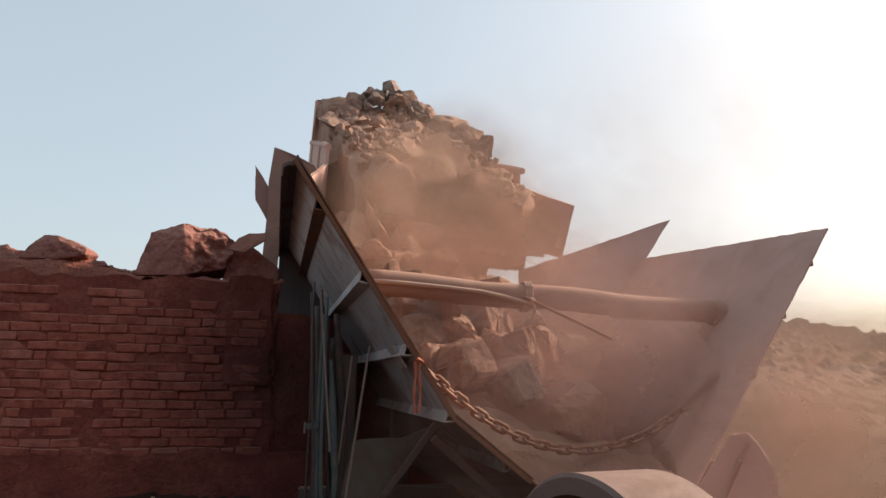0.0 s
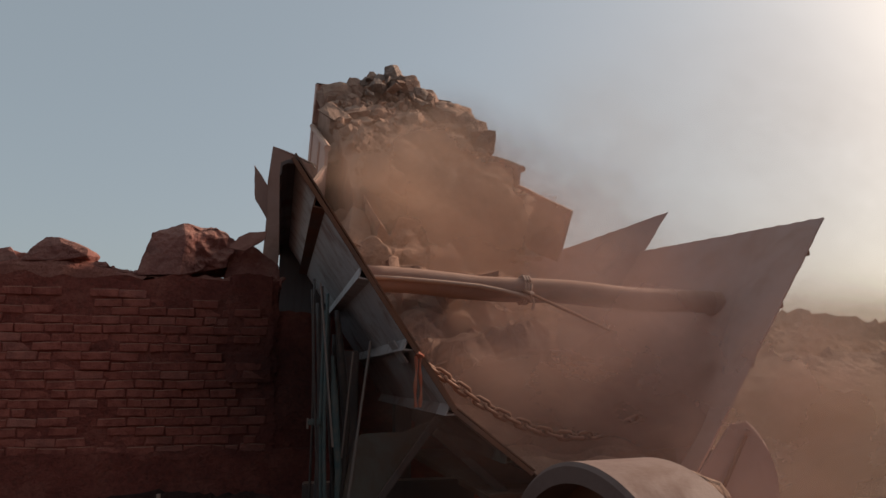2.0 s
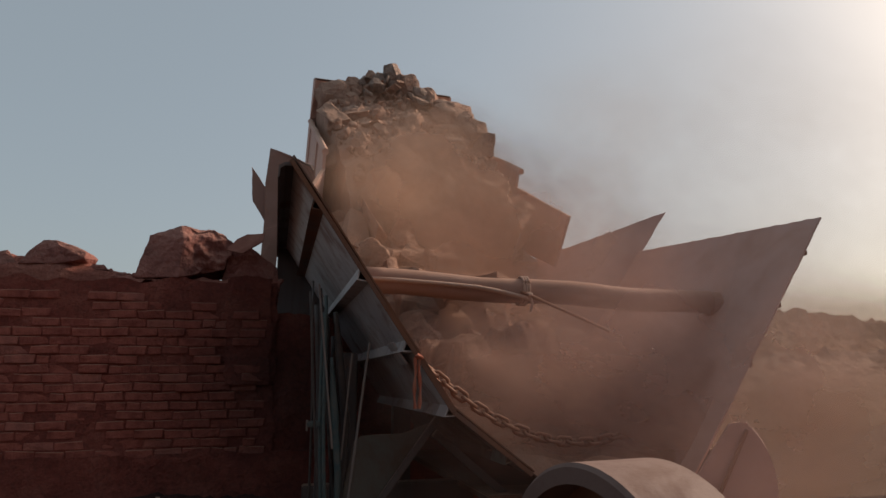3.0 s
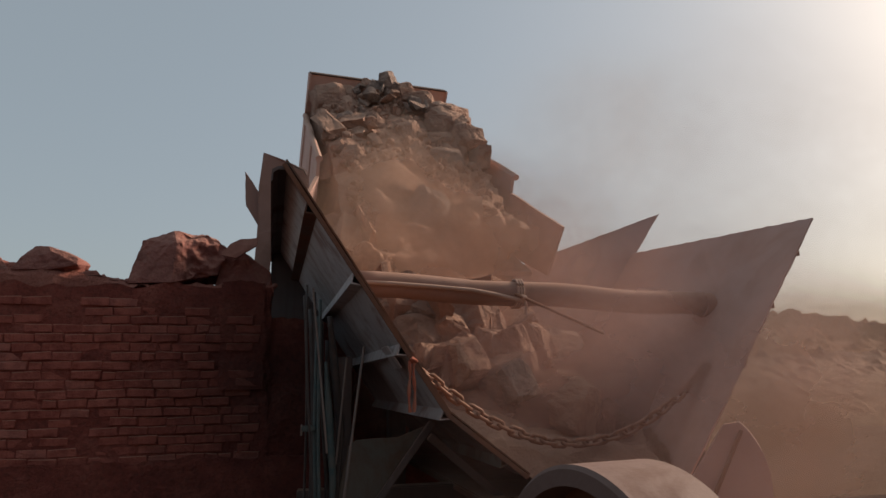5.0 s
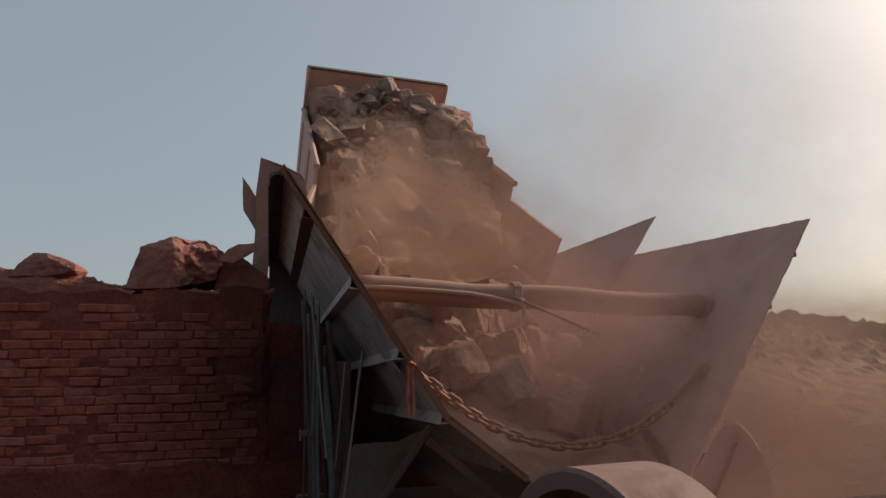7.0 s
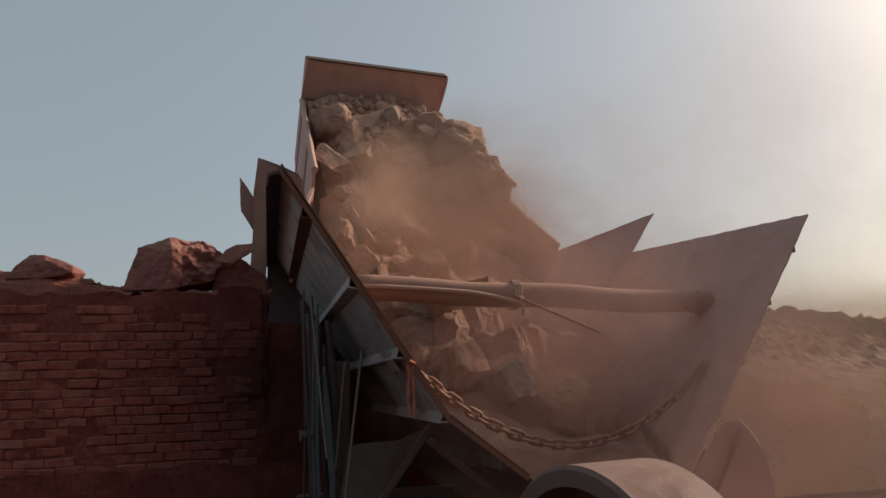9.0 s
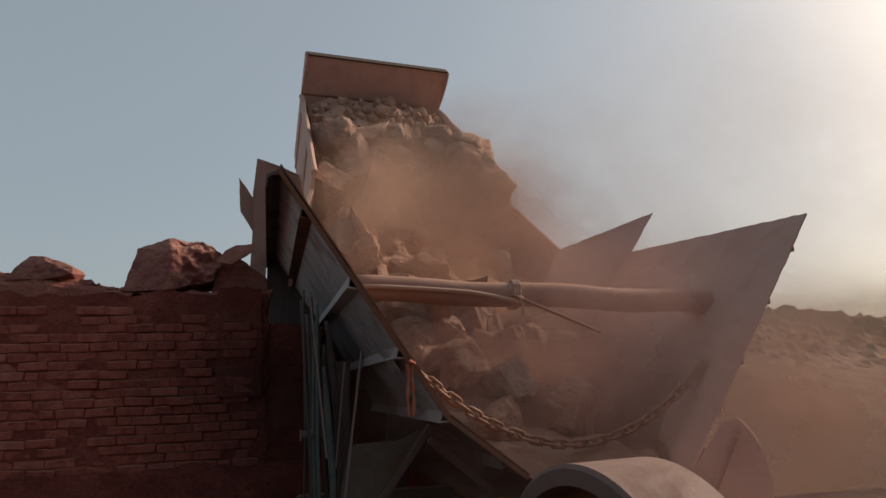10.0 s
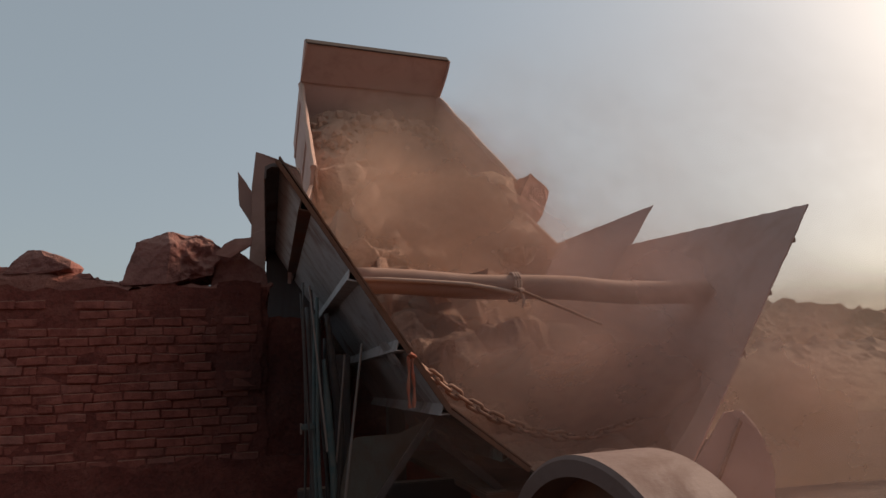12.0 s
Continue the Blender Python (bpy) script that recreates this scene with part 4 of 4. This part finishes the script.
for x, s, h, big, g, shape in ((0.92, 1.85, 1.46, 0.66, 0, 2), (1.0, 1.4, 1.4, 0.5, 0, 0), (1.18, 1.15, 1.27, 0.36, 1, 4), (1.22, 1.0, 1.2, 0.3, 1, 3), (-0.9, 2.4, 1.52, 0.6, 0, 2), (0.02, 2.5, 2.07, 0.36, 1, 0), (-0.3, 2.5, 1.9, 0.34, 0, 5), (0.3, 2.4, 1.92, 0.4, 0, 0), (0.6, 2.3, 1.66, 0.5, 0, 2), (0.85, 1.6, 1.38, 0.7, 0, 2), (0.74, 2.1, 1.5, 0.5, 0, 0), (1.0, 1.0, 1.32, 0.55, 0, 2), (1.05, 0.5, 1.22, 0.5, 0, 1), (-0.6, 2.45, 1.74, 0.42, 0, 0)):
    ob = new("rock", ROCK_MESHES[g][shape])
    ob.scale = (big, big, big)
    load_rocks.append((ob, x, s, h, [x * 90, s * 50, h * 70], 1.0, big))
    tagged(ob, "large angular rock on top of the load", "rock", "rocks on the truck bed")


def load_rows(x, s, h, turn, pace, big):
    """A stone's way: with the tilting bed, slowly down it, over the tail and into the hopper."""
    rows, fell = [], None
    for t in [k * 0.5 for k in range(25)]:
        p = s - curve_at(SLIDE, t) * pace
        hh = max(0.06, h - curve_at(SINK, t) * (0.55 if x > 0.75 and s > 0.9 else 1.6 if h > 1.7 else 0.85))
        if p > TAIL_S - 0.02:
            m = TRUCK @ bed_pose(t) @ pose(x, p, hh, turn[0] - (s - p) * 12, turn[1], turn[2])
            rows.append((t, m))
            continue
        fell = fell or t
        f = t - fell + 0.15
        e = TRUCK @ bed_pose(t) @ Vector((x, TAIL_S, hh))
        z = max(1.05, e.z - 4.0 * f * f - 0.3 * f)
        y = max(5.7, e.y - 1.3 * min(f, 0.9))
        xx = 2.5 + (e.x - 2.5) * (0.55 if z < 1.6 else 0.85)
        z = z if z > 1.06 else max(0.9, 1.35 - 0.25 * (f - 0.6))
        xx = min(max(xx, left_wall(z) + 0.6 * big), 4.67 - (3.02 - z) * 0.668 - 0.6 * big)
        rows.append((t, pose(xx, y, z, turn[0] - 50 * min(f, 1.2), turn[1], turn[2])))
    return rows


# ---- rocks lying in the hopper ----
def heap_z(x, y):
    """Height of the rubble in the hopper: high at the back and along the left wall."""
    lean = min(1.0, max(0.0, (3.3 - x) / 1.5))
    return 0.95 + min(2.0, max(0.0, y - 5.4) * (0.28 + 0.66 * lean)) + 0.12 * max(0.0, 3.0 - x)


def left_wall(z):
    return L_TOP[0] + (L_TOP[1] - z) * 0.67 if z > L_KNEE[1] else L_KNEE[0] + (L_KNEE[1] - z) * 1.3


heap = bmesh.new()
bmesh.ops.create_grid(heap, x_segments=40, y_segments=46, size=1)
for v in heap.verts:
    x, y = 2.5 + v.co.x * 2.2, 6.75 + v.co.y * 1.85
    p = Vector((x, y, 1))
    v.co = (x, y, heap_z(x, y) - max(0.0, 5.35 - y) * 1.2 + 0.12 * noise.noise(p * 2) + 0.08 * noise.noise(p * 5))
for v in heap.verts:
    v.co.x = min(max(v.co.x, left_wall(v.co.z) + 0.012), 4.67 - (3.02 - v.co.z) * 0.668)
HOPPER = "rocks in the hopper"
for x, y, z, sx, sy, sz, mt, sd, lab in (
        (2.02, 6.2, 1.55, 0.66, 0.6, 0.98, ROCK, 71, "big dusty boulder standing in the hopper"),
        (2.2, 6.1, 1.86, 0.4, 0.4, 0.46, ROCK, 72, "pale grey stone on the boulder in the hopper"),
        (2.58, 6.05, 1.26, 0.5, 0.5, 0.7, ROCK, 73, "upright reddish boulder in the hopper"),
        (1.48, 6.1, 1.7, 0.56, 0.5, 0.46, ROCK, 74, "angular sandstone rock against the hopper wall"),
        (1.5, 6.4, 2.05, 0.56, 0.5, 0.44, ROCK, 75, "angular sandstone rock in the hopper"),
        (2.78, 6.6, 1.78, 0.8, 0.6, 0.66, ROCK_GREY, 76, "greyish boulder in the hopper"),
        (2.95, 6.05, 1.22, 0.46, 0.42, 0.64, ROCK, 77, "dusty rock near the chain"),
        (2.1, 6.8, 2.15, 0.75, 0.55, 0.5, ROCK, 78, "angular sandstone rock in the hopper")):
    ob = new("rock", finish(block_bm(sd, (sx, sy, sz), 0.7, 6, 0.04), "rock", mt))
    ob.matrix_basis = pose(x, y, z, sd * 7 % 24 - 12, sd * 5 % 20 - 10, sd * 31 % 360)
    tagged(ob, lab, "rock", HOPPER)
rh = random.Random(9)
for i in range(130):
    x, y = rh.uniform(0.7, 3.4), rh.uniform(5.75, 8.0)
    z = heap_z(x, y)
    big = rh.choice((0.16, 0.24, 0.34, 0.44, 0.56, 0.66))
    x = min(max(x, 0.35 + (3.0 - z) * 0.62 + big * 0.5), 4.5 - (3.0 - z) * 0.64 - big * 0.5)
    shape = ROCK_MESHES[rh.choice((0, 0, 0, 0, 0, 1))][rh.randrange(6)]
    m = pose(x, y, z + big * 0.15, *[rh.uniform(0, 360) for _ in range(3)]) @ Matrix.Diagonal((big, big, big, 1))
    if y > 6.9 or big < 0.2:
        add_stone(heap, shape, m)
        continue
    ob = new("rock", shape)
    ob.matrix_basis = m
    tagged(ob, "broken dusty sandstone rock lying in the hopper", "rock", HOPPER)

tagged(part("rubble_heap", heap, ROCK), "fine dusty rubble filling the hopper", "rubble", "", "stuff")

# stones that tumble through the hopper
FALLS = [
    (0.66, 0, [(0, 1.0, 7.6, 2.9), (0.6, 1.25, 6.7, 2.4), (0.8, 1.36, 6.2, 2.12), (1.0, 1.45, 6.0, 2.03), (1.1, 1.52, 5.7, 1.77), (1.2, 1.8, 5.4, 1.58), (1.3, 2.04, 5.2, 1.42), (1.4, 2.2, 5.0, 1.06), (1.55, 2.4, 4.85, 0.98), (1.7, 2.5, 4.7, 1.0), (1.85, 2.7, 4.5, 0.95), (2.1, 2.9, 4.3, 0.45), (2.4, 3.0, 4.2, 0.1), (12, 3.0, 4.2, 0.1)]),
    (0.55, 0, [(0, 1.2, 8.1, 3.3), (8.5, 1.2, 7.6, 2.9), (8.8, 1.35, 6.8, 2.5), (9.0, 1.6, 6.1, 2.02), (9.1, 1.7, 5.75, 1.86), (9.2, 1.74, 5.65, 1.76), (9.35, 1.75, 5.6, 1.62), (9.6, 1.85, 5.55, 1.3), (12, 1.85, 5.55, 1.25)]),
    (0.5, 0, [(0, 0.75, 8.4, 3.5), (8.4, 0.72, 7.4, 3.3), (8.8, 0.72, 7.1, 3.1), (9.1, 0.74, 7.0, 3.06), (9.5, 0.86, 6.95, 2.98), (10, 0.95, 6.9, 2.9), (10.6, 1.1, 6.7, 2.5), (11, 1.3, 6.5, 2.2), (12, 1.4, 6.4, 2.05)]),
    (0.34, 0, [(0, 2.3, 8.0, 3.1), (8.6, 2.3, 7.6, 2.7), (8.9, 2.2, 7.2, 2.55), (9.2, 2.15, 6.9, 2.3), (9.5, 2.1, 6.6, 1.9), (12, 2.1, 6.6, 1.85)]),
    (0.74, 2, [(0, 2.2, 9.6, 4.2), (9.5, 2.3, 9.4, 4.25), (10.5, 2.4, 8.9, 3.8), (11, 2.8, 8.6, 3.55), (11.3, 3.03, 8.45, 3.82), (11.5, 3.17, 8.45, 3.87), (11.7, 3.27, 8.45, 3.9), (12, 3.36, 8.45, 3.91)]),
]
fallers = []
for big, g, rows in FALLS:
    ob = new("rock", ROCK_MESHES[g][(int(big * 10)) % 6])
    ob.scale = (big, big * 0.9, big * 0.85)
    tagged(ob, "dusty sandstone rock tumbling down into the hopper", "rock", "tumbling rocks")
    fallers.append((ob, rows))


# ---- dust in the air ----
def puff_mesh(seed, material):
    """A curved billow of dust, about a metre in radius."""
    bm = bmesh.new()
    bmesh.ops.create_grid(bm, x_segments=22, y_segments=22, size=1)
    off = Vector((seed * 2.3, seed, 0))
    for v in bm.verts:
        x, z = v.co.x, v.co.y
        r2 = x * x + z * z
        y = 0.24 * r2 + 0.14 * noise.noise(Vector((x, z, 0)) * 1.8 + off)
        v.co = (x, y, z)
    return finish(bm, "dust_cloud", material, True)


PUFFS = {mt: [puff_mesh(k, mt) for k in range(3)] for mt in (AIR_THICK, AIR_MID, AIR_THIN, AIR_PLUME, AIR_PINK, AIR_LOW)}
dust = []


def puff(material, k, at, size, drift=(0.25, -0.1, 0.3), spin=25, label="billowing brown dust over the falling rubble", lull=0.0):
    ob = new("dust_cloud", PUFFS[material][k])
    ob.scale = size
    tagged(ob, label, "dust cloud", "dust in the air", "stuff")
    dust.append((ob, at, drift, spin, lull))


puff(AIR_THICK, 0, (1.55, 6.55, 3.2), (1.9, 1.0, 1.5))
puff(AIR_THICK, 1, (1.55, 7.3, 3.45), (1.5, 1.0, 1.7), (0.3, -0.1, 0.35), 20, "thick brown dust rolling down the load", 0.5)
puff(AIR_THICK, 2, (1.35, 7.3, 3.95), (1.5, 1.0, 1.05), (0.3, -0.1, 0.25), 18, "thick brown dust over the sliding load", 2.0)
puff(AIR_MID, 1, (2.3, 6.7, 2.6), (2.3, 1.0, 1.7))
puff(AIR_MID, 2, (2.6, 5.6, 1.35), (2.3, 1.0, 1.0), (0.25, -0.1, 0.15), lull=0.5)
puff(AIR_MID, 0, (2.0, 5.3, 1.4), (1.8, 1.0, 0.95), (0.15, 0, 0.1), 20, "brown dust rising from the hopper", 1.5)
puff(AIR_MID, 1, (2.5, 5.2, 1.35), (1.9, 1.0, 0.95), (0.2, 0, 0.1), 15, "brown dust rolling out of the hopper", 2.2)
puff(AIR_THICK, 2, (1.9, 6.0, 1.85), (1.5, 1.0, 0.95), (0.2, 0, 0.1), 15, "thick brown dust behind the pipe strut", 2.2)
puff(AIR_PINK, 1, (2.3, 5.65, 1.6), (2.0, 1.0, 1.2), (0.2, 0, 0.1), 12, "thin pinkish dust over the rocks in the hopper")
puff(AIR_PINK, 0, (3.2, 4.62, 1.5), (2.6, 1.0, 2.1), (0.2, 0, 0.1), 12, "thin dust hanging before the hopper")
puff(AIR_LOW, 1, (8.0, 9.6, 0.3), (5.8, 1.0, 2.7), (0.4, 0, 0.15), 6, "low brown dust drifting past the hopper")
puff(AIR_THIN, 2, (26, 30, 0.9), (21, 3.0, 4.6), (0.8, 0, 0.3), 4, "low brown dust drifting over the quarry floor")
puff(AIR_LOW, 1, (44, 44, 2.5), (40, 3.0, 9.0), (0.8, 0, 0.3), 3, "thin haze before the spoil heap")
puff(AIR_MID, 2, (54, 52, 2.4), (46, 3.0, 9.0), (0.8, 0, 0.2), 2, "thin haze before the spoil heap")
puff(AIR_PLUME, 0, (20, 22, 9), (17, 3.0, 11), (1.2, 0, 0.5), 8, "wide faint dust against the bright sky")
puff(AIR_PLUME, 2, (5.4, 11.5, 5.4), (4.4, 1.0, 3.0), (0.6, 0, 0.5), 30, "faint dust plume drifting against the sky")

# ---- bricks of the wall ----
def brick_mesh(seed, size):
    rnd = random.Random(seed)
    bm = box(size)
    for v in bm.verts:
        v.co += Vector((rnd.uniform(-0.008, 0.008), rnd.uniform(-0.006, 0.005), rnd.uniform(-0.006, 0.006)))
    bmesh.ops.bevel(bm, geom=bm.edges, offset=0.006, segments=1, affect="EDGES")
    return finish(bm, "brick", BRICK)


FULL = [brick_mesh(k, (LONG - 0.008, 0.11, COURSE - 0.009)) for k in range(6)]
HALF = [brick_mesh(k + 20, (LONG / 2 - 0.008, 0.11, COURSE - 0.009)) for k in range(4)]
rb = random.Random(31)
count = 0
for c in range(20):
    z = WALL_TOP - 0.1 - COURSE * c
    if z < 0.98:
        break
    x = -0.12 + 0.05 * math.sin(c * 2.3)
    while x > -2.95:
        header = (c + int(x * 7)) % 5 == 0
        w = LONG / 2 if header else LONG
        x -= w
        crumble = c < 2 and rb.random() < 0.2 + 0.25 * (c == 0)
        hole = abs(x + 0.42) < 0.12 and 6 <= c <= 7
        if rb.random() < 0.02 or crumble or hole or count >= 300:
            continue
        ob = new("brick", rb.choice(HALF if header else FULL))
        ob.parent = wall
        proud = rb.gauss(0, 0.005) + (0.026 if x > -0.47 and z > 1.6 else 0)
        ob.matrix_basis = pose(x + w / 2, WALL_Y + 0.05 - proud, z + rb.gauss(0, 0.003), rb.gauss(0, 1), rb.gauss(0, 0.7), rb.gauss(0, 1.2))
        count += 1


# ---- what moves ----
def motions():
    walk(bed, [(t, bed_pose(t)) for t, _ in TILT])
    for ob, rows in zip(links, chain_rows()):
        walk(ob, rows)
    walk(load_fill, [(t, TRUCK @ bed_pose(t) @ pose(0, -curve_at(SLIDE, t) * 0.12, -curve_at(SINK, t) * 0.95)) for t in [k * 0.5 for k in range(25)]])
    for ob, x, s, h, turn, pace, big in load_rocks:
        walk(ob, load_rows(x, s, h, turn, pace, big))
    for ob, rows in fallers:
        out, a = [], 0.0
        for i, (t, x, y, z) in enumerate(rows):
            if i:
                px = rows[i - 1]
                a += min(70.0, 130 * math.dist(px[1:], (x, y, z)))
            out.append((t, pose(x, y, z, -a, 20 + a * 0.4, 30)))
        walk(ob, out)
    for k, (ob, at, drift, spin, lull) in enumerate(dust):
        rows = []
        for t in (0, 0.75, 1.5, 2.25, 3, 4.5, 6, 7.5, 9, 9.75, 10.5, 12):
            f = 0.5 + 0.5 * math.sin(t * 0.8 + k * 1.9)
            calm = lull * float(np.interp(t, (0, 0.75, 1.5, 3, 4.5, 9, 9.75, 10.5), (0.7, 0.6, 0, 0, 1, 1, 0.6, 0)))
            rows.append((t, pose(at[0] + drift[0] * f, at[1] + drift[1] * f + calm, at[2] + drift[2] * f, 0, spin * math.sin(t * 0.45 + k), 0)))
        walk(ob, rows)


motions()
